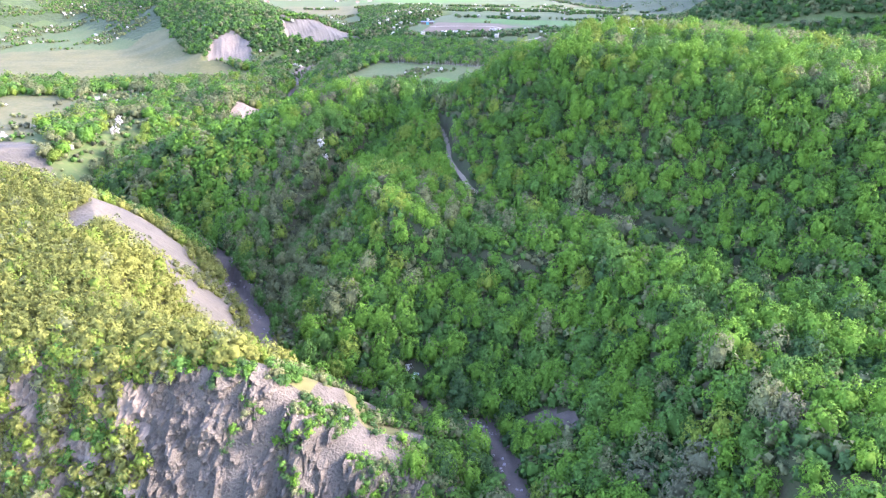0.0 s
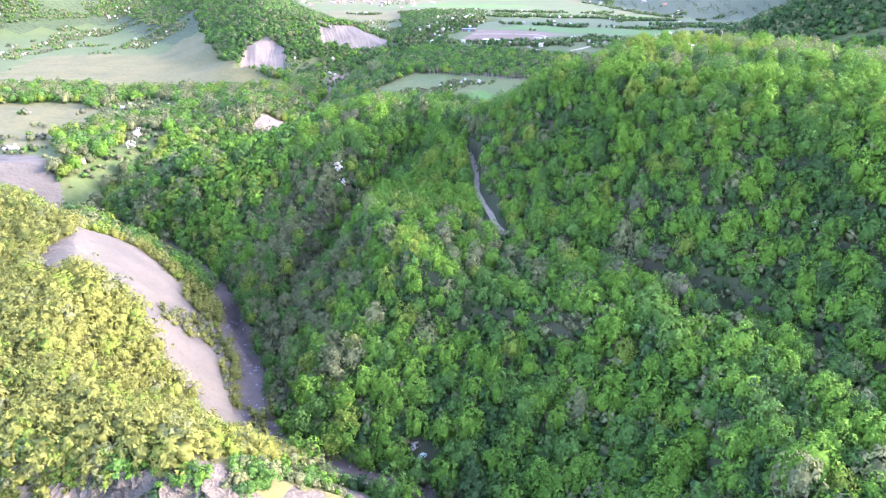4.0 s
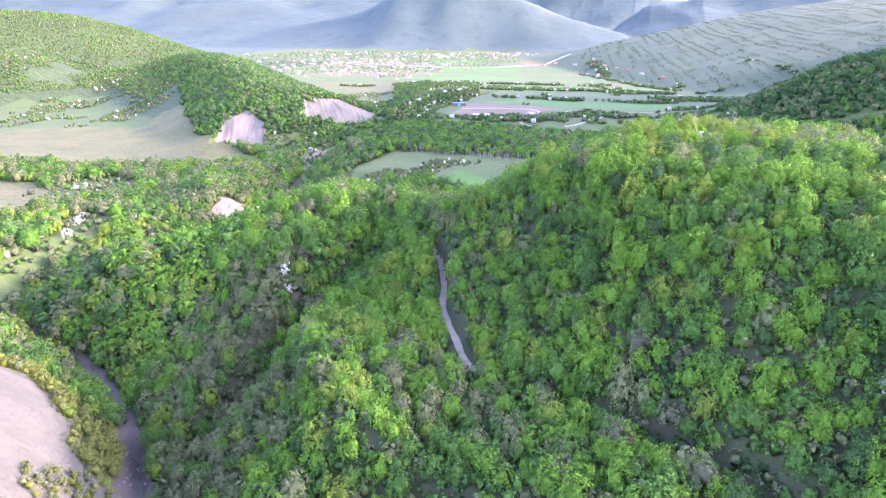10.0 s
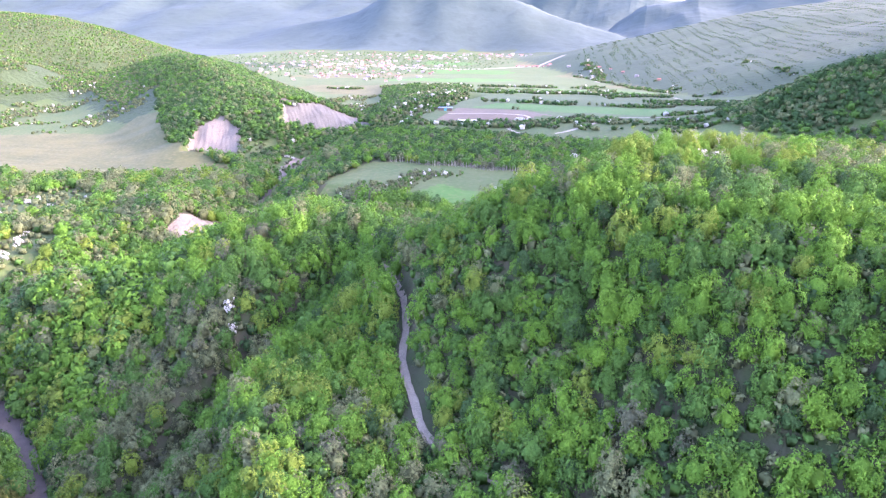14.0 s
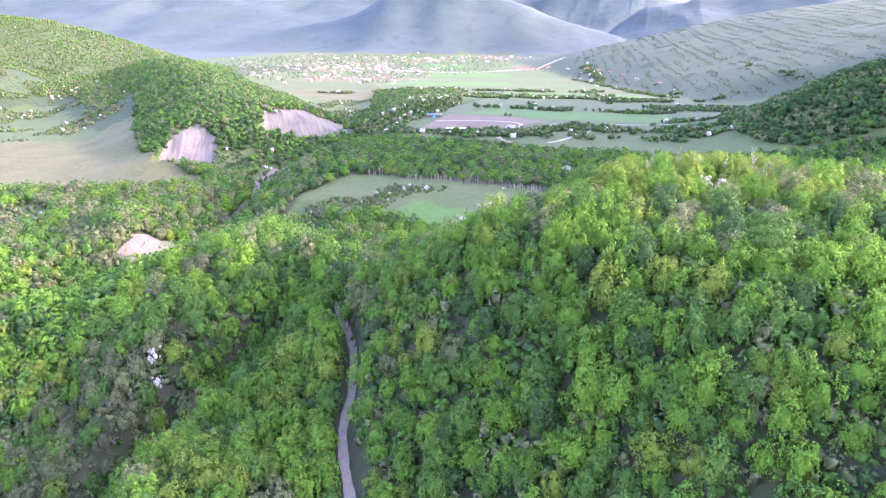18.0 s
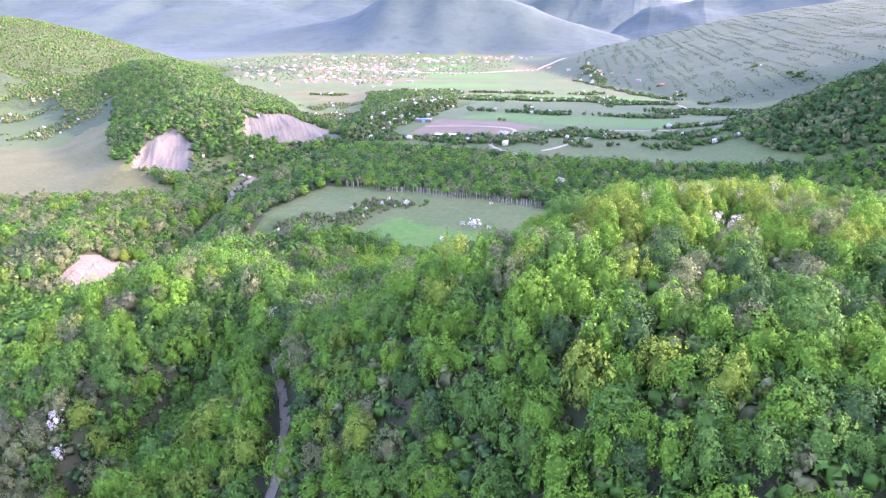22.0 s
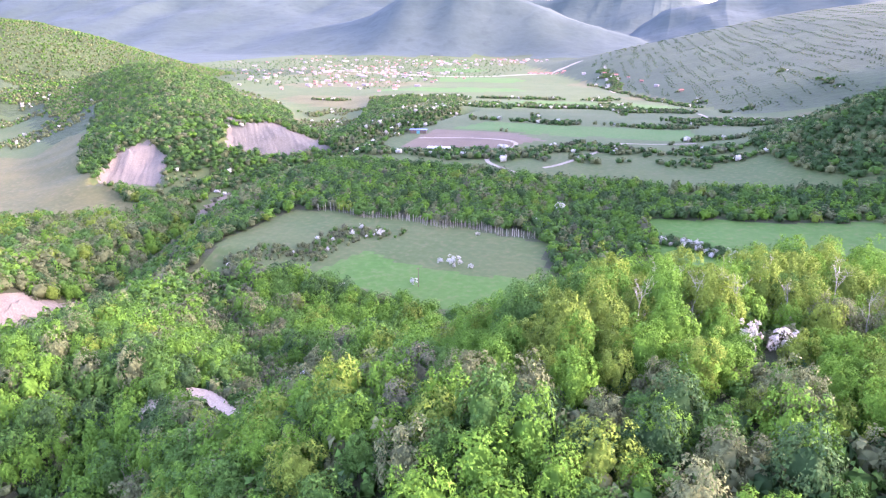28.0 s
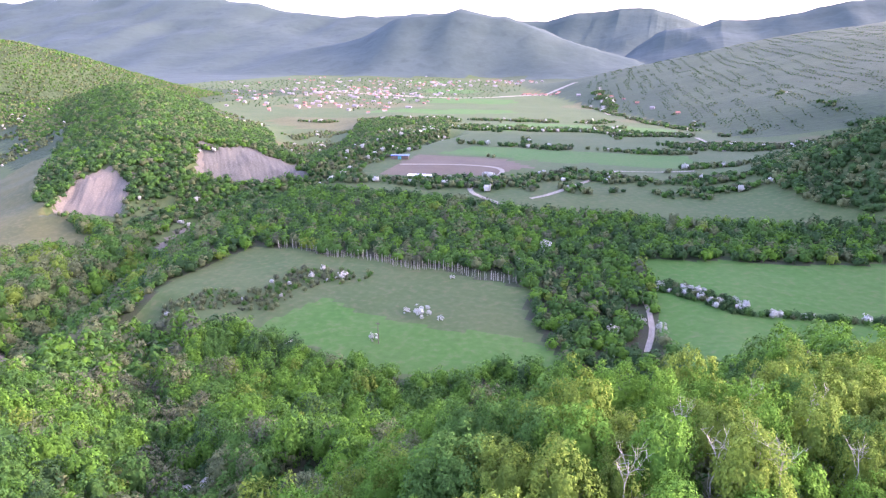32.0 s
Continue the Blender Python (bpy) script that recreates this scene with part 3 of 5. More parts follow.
CROWN_NEAR = [crown_arrays(100 + k, 50 + 4 * (k % 4), 4600, 0.072, 0.052, 1.0 + 0.10 * (k % 3), 3, 0.46, (0.17, 0.32), -0.5) for k in range(8)]
CROWN_FINE = [crown_arrays(150 + k, 38 + 4 * (k % 4), 1650, 0.102, 0.076, 1.0 + 0.10 * (k % 3), 2, 0.48, (0.18, 0.34), -0.1) for k in range(8)]
CROWN_MID = [crown_arrays(200 + k, 30 + 3 * (k % 4), 760, 0.140, 0.106, 1.0 + 0.10 * (k % 3), 2, 0.50, (0.20, 0.36)) for k in range(8)]
CROWN_LOW = [crown_arrays(250 + k, 15, 220, 0.25, 0.19, 1.0 + 0.10 * (k % 3), 2, 0.62, (0.28, 0.42), 0.3, 0.7) for k in range(6)]
CROWN_FAR = [crown_arrays(300 + k, 12, 120, 0.32, 0.26, 1.0, 1, 0.70, (0.30, 0.44), 0.3, 0.5) for k in range(6)]
CROWN_DISTANT = [crown_arrays(340 + k, 8, 46, 0.48, 0.38, 1.0, 1, 0.78, (0.34, 0.46), 0.3, 0.3) for k in range(5)]
CROWN_TINY = [crown_arrays(400 + k, 5, 16, 0.85, 0.66, 0.9, 1, 0.85, (0.40, 0.55), 0.3, 0.2) for k in range(4)]
CROWN_UNDER = [crown_arrays(420 + k, 8, 26, 0.46, 0.36, 0.9, 1, 0.66, (0.34, 0.46)) for k in range(4)]
CROWN_BLOSSOM = [crown_arrays(480 + k, 12, 560, 0.16, 0.13, 1.0, 1, 0.30, (0.20, 0.38)) for k in range(3)]
CROWN_SHRUB = [crown_arrays(470 + k, 13, 150, 0.25, 0.15, 1.15, 1, 0.50, (0.26, 0.42), -0.5, 0.7) for k in range(5)]
CROWN_BUSH = [crown_arrays(450 + k, 8, 90, 0.36, 0.23, 1.0, 1, 0.58, (0.3, 0.45), -0.3) for k in range(5)]


def merged(name, templates, places, label, category, leaves=LEAF):
    """One object of many crowns. places: rows of x, y, z, radius, height scale, kind."""
    if len(places) == 0:
        return None
    r = np.random.default_rng(len(places))
    P = np.asarray(places, float)
    V, N, Q, T, MQ, MT, off = [], [], [], [], [], [], 0
    which = r.integers(0, len(templates), len(P))
    ang = r.uniform(0, 2 * math.pi, len(P))
    for t, (tv, tq, tt, tn) in enumerate(templates):
        sel = np.where(which == t)[0]
        if not len(sel):
            continue
        c, s = np.cos(ang[sel])[:, None], np.sin(ang[sel])[:, None]
        R = P[sel, 3][:, None]
        vx = (tv[None, :, 0] * c - tv[None, :, 1] * s) * R + P[sel, 0][:, None]
        vy = (tv[None, :, 0] * s + tv[None, :, 1] * c) * R + P[sel, 1][:, None]
        vz = tv[None, :, 2] * R * P[sel, 4][:, None] + P[sel, 2][:, None]
        V.append(np.stack([vx, vy, vz], 2).reshape(-1, 3))
        N.append(np.stack([tn[None, :, 0] * c - tn[None, :, 1] * s, tn[None, :, 0] * s + tn[None, :, 1] * c, tn[None, :, 2] + 0 * c], 2).reshape(-1, 3))
        shift = (np.arange(len(sel)) * len(tv))[:, None, None] + off
        Q.append((tq[None] + shift).reshape(-1, 4))
        T.append((tt[None] + shift).reshape(-1, 3))
        MQ.append(np.repeat(P[sel, 5], len(tq)))
        MT.append(np.repeat(P[sel, 5], len(tt)))
        off += len(sel) * len(tv)
    ob = new(name, mesh_from(name, np.concatenate(V), np.concatenate(Q), leaves, np.concatenate(MQ + MT), True, np.concatenate(T), np.concatenate(N)))
    return tagged(ob, label, category, kind="stuff")


def scatter(x0, x1, y0, y1, step, seed):
    """Jittered grid of places."""
    r = np.random.default_rng(seed)
    X, Y = np.meshgrid(np.arange(x0, x1, step), np.arange(y0, y1, step * 0.88))
    X = X + (np.arange(X.shape[0])[:, None] % 2) * step / 2
    return (X + r.uniform(-0.42, 0.42, X.shape) * step).ravel(), (Y + r.uniform(-0.42, 0.42, Y.shape) * step).ravel(), r

ribbon("water_bed", [p[:2] for p in RIVER[:14]], 6.0, GROUND[GRAVEL], "grey-brown gravel river bed at the foot of the slopes", "river bed", 0.10, 3.0)

# ---------------------------------------------------------------- woods
OPEN_GROUND = (MEADOW, FIELD_E, LEFT_MEADOW, NEAR_LEFT, SOIL_PLOT, FIELD_C)
BELTS = [([(-245, 1130), (-120, 1150), (0, 1141)], 24), ([(-190, 942), (20, 942)], 7), ([(20, 1000), (140, 1060)], 26), ([(-205, 732), (-160, 742), (-122, 745)], 11),
         ([(-104, 762), (-60, 790), (0, 778), (60, 800)], 10), ([(-62, 742), (0, 752), (60, 770)], 8), ([(20, 850), (120, 860)], 9), ([(-560, 1260), (-300, 1290), (-100, 1320)], 5),
         ([(-170, 1900), (-120, 1700), (-99, 1520)], 10), ([(-330, 1300), (-250, 1000), (-240, 880), (-246, 800), (-236, 730)], 22), ([(35, 1225), (-60, 1420), (-160, 1700)], 6), ([(-290, 985), (-266, 900), (-252, 820)], 44), ([(-262, 830), (-248, 760)], 26)]


def belt_dist(x, y):
    best = np.full(np.shape(x), 1e9)
    for line, half in BELTS:
        d, _ = along(x, y, [(a, b, 0) for a, b in line])
        best = np.minimum(best, d - half)
    return best


def wooded(x, y):
    """Where trees may stand."""
    w = np.ones(np.shape(x), bool)
    for poly in OPEN_GROUND:
        w &= ~inside(x + 3.0 * lumps(x, y, 14, 3), y + 3.0 * lumps(x, y, 12, 8), poly)
    w &= ~clay_mask(x, y)
    w &= along(x, y, RIVER)[0] > np.where((y > 632) & (y < 730), 15.0 + 3 * lumps(x, y, 15, 4), 3.8)
    w &= along(x, y, ROAD)[0] > np.where((x < -84) & (y < 379), 1.5, np.where((x > -86) & (x < -46), 3.6, 0.8))
    w &= along(x, y, [(-93, 381, 0), (-85, 376, 0), (-73, 368, 0)])[0] > 7.0
    w &= along(x, y, [(-84, 377, 0), (-74, 368, 0)])[0] > 4.0
    w &= (along(x, y, [(-244, 436, 0), (-238, 470, 0), (-244, 490, 0)])[0] > 9) & (along(x, y, [(-236, 446, 0), (-222, 434, 0)])[0] > 8)
    w &= along(x, y, [(-80, 381, 0), (-69, 366, 0)])[0] > 6
    w &= np.hypot(x + 54, y - 191) > 5
    w &= scree(x, y) < 0.5
    w &= along(x, y, [(-276, 286, 0), (-296, 302, 0)])[0] > 9
    w &= along(x, y, [(0, 524, 0), (1, 549, 0), (-4, 566, 0)])[0] > 4
    spur = ((x < -45) & (y < 262) & (x < -100 - (y - 190) * 0.9)) | ((x < -40) & (y < 172))
    return w & ~spur & (x < 0.42 * y + 12) & (x > -1.2 * y - 20)


def kinds(x, y, r):
    """Leaf kind for each tree: patches of fresh, deep, lime, olive and budding crowns."""
    u = r.uniform(0, 1, len(x)) * 0.84 + 0.08 + 0.22 * lumps(x, y, 45, 9)
    k = np.select([u < 0.14, u < 0.40, u < 0.86, u < 0.91, u < 0.97], [DEEP, MID, FRESH, LIME, OLIVE], TWIG)
    body = hump(x, y, -135, 375, 1, 60, 34, -25, 4.0) + hump(x, y, -180, 440, 1, 30, 45, 0, 4.0)
    k = np.where(r.uniform(0, 1, len(x)) < 0.7 * body, np.choose(r.choice(4, len(x), p=[0.12, 0.42, 0.40, 0.06]), [DEEP, MID, FRESH, OLIVE]), k)
    # brighter leaf kinds stand in for sunlight on these slopes, besides real lime trees
    sun_tint = hump(x, y, -206, 312, 0.95, 34, 34, 0, 4.0) + hump(x, y, -82, 246, 0.6, 26, 34, 0, 4.0) + hump(x, y, -138, 402, 0.5, 34, 12) + hump(x, y, -72, 308, 0.75, 32, 58, 0, 3.0)
    k = np.where(r.uniform(0, 1, len(x)) < sun_tint, np.choose(r.choice(3, len(x), p=[0.34, 0.56, 0.10]), [LIME, FRESH, OLIVE]), k)
    grey = hump(x, y, -45, 256, 1, 40, 14, -15) + hump(x, y, -150, 300, 1, 22, 60) + 0.9 * sstep(26, 8, along(x, y, DELL)[0]) + hump(x, y, -42, 402, 0.7, 44, 20)
    k = np.where(r.uniform(0, 1, len(x)) < thicket(x, y) * 0.9, np.choose(r.choice(3, len(x), p=[0.14, 0.56, 0.30]), [LIME, OLIVE, MID]), k)
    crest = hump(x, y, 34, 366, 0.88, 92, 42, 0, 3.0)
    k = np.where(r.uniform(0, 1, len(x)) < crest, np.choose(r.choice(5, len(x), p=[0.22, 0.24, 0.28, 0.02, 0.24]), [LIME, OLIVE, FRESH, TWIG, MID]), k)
    west = sstep(-225, -250, x) * 0.65
    k = np.where(r.uniform(0, 1, len(x)) < west, np.choose(r.choice(3, len(x), p=[0.5, 0.35, 0.15]), [OLIVE, MID, DEEP]), k)
    v = r.uniform(0, 1, len(x))
    return np.where((v < 0.55 * grey), np.choose(r.choice(3, len(x), p=[0.56, 0.24, 0.20]), [OLIVE, TWIG, MID]), k)


def thicket(x, y):
    """Young grey-green growth filling the hollow above the river."""
    return hump(x, y, -132, 262, 1, 26, 72, 22, 4.0)


def dark_kinds(x, y, r):
    return np.choose(r.choice(5, len(x), p=[0.42, 0.34, 0.06, 0.15, 0.03]), [DEEP, MID, FRESH, OLIVE, TWIG])


def spur_top(x, y):
    south = y - cliff_foot(x)
    return (((x < -100 - (y - 190) * 0.9) & (y > 186)) | ((x < -38) & (y <= 186))) & (along(x, y, RIVER)[0] > 4.5) & (south > 13) & ~clay_mask(x, y) & (x < -84)


def r_fine(x, y):
    return 0.5 * lumps(x, y, 23, 6)


def near_zone(x, y):
    """The stretch of hilltop wood that the flight passes closest over."""
    return (x > -30) & (x < 44) & (y > 347) & (y < 414)


def places(box, step, seed, rad, keep=None, lift=0.5, kindf=kinds, free=False, tall=(0.92, 1.28)):
    x, y, r = scatter(*box, step, seed)
    ok = np.ones(len(x), bool) if free else wooded(x, y)
    if keep is not None:
        ok &= keep(x, y)
    x, y = x[ok], y[ok]
    R = r.uniform(rad[0], rad[1], len(x)) * (1 + 0.15 * lumps(x, y, 30, 3)) * (1 - 0.22 * thicket(x, y)) * (1 + 0.10 * sstep(-60, -100, x) * (y > 225)) * (1 + 0.34 * sstep(240, 205, y))
    hs = r.uniform(*tall, len(x))
    z = height(x, y) + R * (0.15 + hs * lift)
    return np.stack([x, y, z, R, hs, kindf(x, y, r)], 1)


BIRCHES = ((-1, 366, 1.0), (7, 370, 1.0), (11.5, 373, 0.95), (12.8, 370, 1.05), (17.5, 385, 1.0), (11, 387, 0.9), (27.5, 381.5, 1.05), (20, 376, 0.85), (30, 373, 0.9), (4, 381, 0.85))


def clearing(x, y):
    """Room for the bare birches and the blossom trees on the hilltop."""
    ok = (along(x, y, [(14, 366, 0), (19.5, 366, 0)])[0] > 3.0) & (np.hypot(x + 42, y - 364) > 2.5) & (np.hypot(x + 142, y - 328) > 4.8) & (np.hypot(x + 87, y - 407) > 4.6)
    for bx, by, bs in BIRCHES:
        ok &= np.hypot(x - bx, y - by) > 1.9
    return ok


HILL = places((-300, 215, 118, 508), 5.5, 11, (2.7, 4.4), lift=0.40, tall=(1.0, 1.5), keep=lambda x, y: clearing(x, y) & ~((x < -215) & (y < 300)))
# broad old trees stand wider apart on the low slopes
HILL = HILL[~((HILL[:, 1] < 232) & (np.random.default_rng(61).uniform(0, 1, len(HILL)) < 0.34))]
HILL[:, 2] += np.random.default_rng(62).uniform(-0.9, 0.9, len(HILL))
hx, hy = HILL[:, 0], HILL[:, 1]
mid = ((hx > -112) & (hx < 150) & (hy > 205) & (hy < 470)) | ((hx > -178) & (hx <= -112) & (hy > 235) & (hy < 440))
close = near_zone(hx, hy)
fine = (hx > -50) & (hx < 80) & (hy > 278) & (hy < 425) & ~close
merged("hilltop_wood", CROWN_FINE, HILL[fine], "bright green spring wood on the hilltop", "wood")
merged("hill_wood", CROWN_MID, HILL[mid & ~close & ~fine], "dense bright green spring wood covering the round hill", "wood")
back = ~mid & (((hx < -150) & (hy > 290)) | (hx > 150))
merged("bank_wood", CROWN_FAR, HILL[back], "broadleaf wood on the banks above the gorge", "wood")
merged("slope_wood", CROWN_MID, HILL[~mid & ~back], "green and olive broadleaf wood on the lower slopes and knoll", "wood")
merged("gorge_wood", CROWN_LOW, places((-560, -215, 270, 650), 6.5, 12, (3.3, 5.0), tall=(0.85, 1.25), keep= lambda x, y: ((lumps(x, y, 60, 2) > -0.40) | ((x > -335) & (y > 500))) & ((x > -285) | (y > 455) | (lumps(x, y, 24, 5) > -0.15)) & (x < -215 - (y > 500) * 20), kindf=lambda x, y, r: np.choose(r.choice(5, len(x), p=[0.30, 0.32, 0.06, 0.16, 0.16]), [MID, OLIVE, DEEP, FRESH, LIME])),
       "broadleaf wood along the gorge and terrace edge", "wood", LEAF_CALM)
merged("valley_wood", CROWN_FAR, places((-275, 270, 500, 700), 5.0, 13, (2.4, 3.6), tall=(0.85, 1.25), keep= lambda x, y: (y < np.interp(x, [-280, -211, -93, 20, 300], [690, 730, 692, 690, 690])) & ((y > 585) | (x > -56) | (x < -190)) & ~((x > 14) & (y < 600)), kindf=lambda x, y, r: np.where(r.uniform(0, 1, len(x)) < 0.55, dark_kinds(x, y, r), kinds(x, y, r))),
       "dark strip of young wood behind the meadow", "wood", LEAF_CALM)
merged("scarp_hill_wood", CROWN_DISTANT, places((-860, -262, 640, 1230), 5.2, 14, (2.4, 3.7), tall=(0.75, 1.1), keep= lambda x, y: ((land(x, y) > 34) | (x > -345)) & ((x > -520) | (along(x, y, SCARP_RIDGE)[0] < 80 + 20 * lumps(x, y, 40, 2))) & (np.hypot((x + 392) / 20, (y - 830) / 12) > 1 + 0.4 * lumps(x, y, 12, 2)) & (x < np.interp(y, [640, 700, 800, 1000], [-298, -278, -282, -330])), kindf=dark_kinds),
       "wood on the hill with the clay scarps", "wood", LEAF_CALM)
merged("scarp_scrub", CROWN_LOW, places((-440, -340, 800, 865), 3.4, 26, (0.9, 1.7), lambda x, y: np.hypot((x + 392) / 22, (y - 830) / 14) < 1.1 + 0.4 * lumps(x, y, 12, 2), kindf=lambda x, y, r: np.choose(r.choice(3, len(x), p=[0.3, 0.6, 0.1]), [SCRUB, OLIVE, LIME])),
       "yellowish low scrub on the crown of the grey scarp", "scrub")
merged("right_hill_wood", CROWN_DISTANT, places((60, 420, 700, 1150), 6.6, 15, (3.0, 4.6), tall=(0.8, 1.15), keep= lambda x, y: land(x, y) > 62, kindf=lambda x, y, r: np.choose(r.choice(3, len(x), p=[0.6, 0.15, 0.25]), [DEEP, MID, OLIVE])), "dark wood on the side hill", "wood", LEAF_CALM)
merged("hedge_belt", CROWN_TINY, places((-600, 200, 720, 1950), 4.6, 16, (1.3, 2.7), lambda x, y: (belt_dist(x, y) + 13 * lumps(x, y, 31, 2) + 5 * lumps(x, y, 9, 5) < 0) | ((lumps(x, y, 46, 8) + 0.8 * lumps(x, y, 12, 3) > 0.86) & (y < 1400) & (x > -230) & ~inside(x, y, SOIL_PLOT) & ~inside(x, y, FIELD_C)), free=True,
       kindf=lambda x, y, r: np.choose(r.choice(5, len(x), p=[0.36, 0.22, 0.29, 0.09, 0.04]), [DEEP, MID, OLIVE, TWIG, BLOSSOM])), "scrubby hedgerow belts with white blossom between fields", "hedge", LEAF_CALM)
merged("left_hill_wood", CROWN_TINY, places((-1900, -640, 760, 2000), 5.8, 17, (1.2, 2.7), lambda x, y: (lumps(x, y, 120, 4) + r_fine(x, y) > -0.75) & (land(x, y) > 42), tall=(0.7, 1.1), kindf=lambda x, y, r: np.choose(r.choice(4, len(x), p=[0.5, 0.4, 0.05, 0.05]), [MID, OLIVE, FRESH, DEEP])), "scattered woods on far green hills", "wood", LEAF_CALM)
merged("ridge_scrub", CROWN_TINY, places((-200, 820, 1150, 2300), 6.0, 19, (0.55, 1.3), lambda x, y: (lumps(0.99 * x + 0.12 * y, (0.99 * y - 0.12 * x) * 0.05, 7, 3) + 0.6 * lumps(x, y, 33, 6) > 0.16) & (0.92 * (x - 35) + 0.38 * (y - 1240) > 10), kindf=lambda x, y, r: np.choose(r.choice(2, len(x), p=[0.75, 0.25]), [DEEP, OLIVE]), tall=(0.6, 0.8), free=True),
       "rows of low juniper scrub on the bare ridge", "scrub", LEAF_CALM)
merged("spur_scrub", CROWN_SHRUB, places((-330, -40, 100, 262), 3.6, 18, (1.8, 3.2), spur_top, free=True, kindf=lambda x, y, r: np.where(r.uniform(0, 1, len(x)) < 0.84, SCRUB, np.where(r.uniform(0, 1, len(x)) < 0.7, LIME, OLIVE))),
       "yellow-green sunlit scrub on the spur", "scrub", LEAF_CALM)
merged("tip_scrub", CROWN_BUSH, places((-92, -28, 118, 186), 2.3, 27, (0.6, 1.8), lambda x, y: (y - cliff_foot(x) > 12) & (along(x, y, RIVER)[0] > 5) & (lumps(x, y, 9, 4) + 0.4 * lumps(x, y, 4, 1) > -0.05), free=True,
       kindf=lambda x, y, r: np.choose(r.choice(4, len(x), p=[0.30, 0.22, 0.13, 0.35]), [OLIVE, DEEP, FRESH, MID])), "low bushes on the rocky tip of the spur", "scrub")
merged("outer_wood", CROWN_DISTANT, places((40, 330, 60, 520), 6.0, 28, (2.8, 4.2), lambda x, y: (x >= 0.42 * y + 12) & (x < 0.42 * y + 110), free=True, tall=(0.8, 1.15)), "broadleaf wood running on along the hill", "wood", LEAF_CALM)
merged("slide_scrub", CROWN_BUSH, places((-230, -60, 130, 280), 3.0, 20, (0.8, 1.9), lambda x, y: clay_mask(x, y) & (lumps(x, y, 16, 7) + hump(x, y, -156, 217, 1.5, 14, 9) + 1.3 * sstep(15, 8, along(x, y, RIVER)[0]) > 0.9), free=True, kindf=lambda x, y, r: np.where(r.uniform(0, 1, len(x)) < 0.5, OLIVE, SCRUB)),
       "small bushes on the pale slide", "scrub")
merged("meadow_scrub", CROWN_LOW, places((-200, -100, 488, 590), 2.6, 21, (0.5, 1.3), lambda x, y: (along(x, y, [(-178, 520, 0), (-150, 533, 0), (-150, 556, 0), (-128, 560, 0)])[0] < 11 + 7 * lumps(x, y, 15, 3) - 5 * (lumps(x, y, 4, 6) < -0.1)), free=True,
       kindf=lambda x, y, r: np.choose(r.choice(4, len(x), p=[0.5, 0.24, 0.22, 0.04]), [OLIVE, TWIG, MID, BLOSSOM])), "low thorn scrub in the meadow, partly in blossom", "scrub")
merged("field_copse", CROWN_LOW, places((0, 90, 540, 605), 2.4, 22, (1.0, 2.0), lambda x, y: (along(x, y, [(6, 590, 0), (20, 582, 0), (32, 572, 0)])[0] < 5) | (along(x, y, [(34, 568, 0), (60, 573, 0), (90, 577, 0)])[0] < 1.6), free=True,
       kindf=lambda x, y, r: np.choose(r.choice(4, len(x), p=[0.4, 0.2, 0.2, 0.2]), [DEEP, OLIVE, MID, BLOSSOM])), "blossoming hedge and thicket in the green field", "hedge")
merged("left_meadow_scrub", CROWN_TINY, places((-1000, -290, 330, 1150), 6.2, 23, (1.0, 2.3), lambda x, y: (lumps(x, y, 50, 7) + 0.5 * lumps(x, y, 14, 2) > np.where(y < 560, -0.4, 0.15)) & ~(inside(x, y, NEAR_LEFT) & (lumps(x, y, 17, 4) < np.where(x < -402, 0.45, 0.0))) & ~inside(x, y, LEFT_MEADOW) & ~clay_mask(x, y), free=True, kindf=lambda x, y, r: np.choose(r.choice(4, len(x), p=[0.5, 0.25, 0.2, 0.05]), [OLIVE, MID, TWIG, BLOSSOM])),
       "loose bushes, some in white blossom, on the left pastures", "scrub", LEAF_CALM)

# ---------------------------------------------------------------- rock face of the spur
px, pv = np.meshgrid(np.arange(-235, -27, 0.55), np.linspace(-5, 17, 66))
pf = cliff_foot(px)
prof = 8 + np.maximum(pv, -3) * 3.0
top = land(px, pf + 17.5)
pz = np.minimum(prof, top + 0.15)
rib = np.array([noise.fractal(Vector((a * 0.13, b * 0.05, 0.3)), 1.0, 2.1, 5) for a, b in zip(px.ravel(), pz.ravel())]).reshape(px.shape)
crag = np.array([noise.fractal(Vector((a * 0.42, b * 0.15, 7.3)), 0.8, 2.3, 5) for a, b in zip(px.ravel(), pz.ravel())]).reshape(px.shape)
block = np.array([noise.cell(Vector((a * 0.30 + 0.5 * c, b * 0.24 + 0.35 * c, 3.0))) * 1.3 + noise.cell(Vector((a * 0.75 + c, b * 0.55, 9.0))) * 0.7 for a, b, c in zip(px.ravel(), pz.ravel(), crag.ravel())]).reshape(px.shape)
bite = sstep(-5, -1, pv) * sstep(17.0, 14.5, pv)
chip = np.array([abs(noise.fractal(Vector((a * 1.1, b * 0.34, 2.0)), 0.8, 2.2, 3)) for a, b in zip(px.ravel(), pz.ravel())]).reshape(px.shape)
py = pf + pv - 1.2 - bite * (3.0 * rib + 1.7 * crag + block - 1.3 * chip)
pz = pz + bite * crag * 1.2
n1, n2 = px.shape[1], px.shape[0]
jj = (np.arange(n2 - 1)[:, None] * n1 + np.arange(n1 - 1)[None]).ravel()
face = new("rock_face", mesh_from("rock_face", np.stack([px.ravel(), py.ravel(), pz.ravel()], 1), np.stack([jj, jj + 1, jj + n1 + 1, jj + n1], 1), [GROUND[ROCK], GROUND[CLAY]], (px.ravel()[jj] + 3 * rib.ravel()[jj] < -106).astype(int), False))
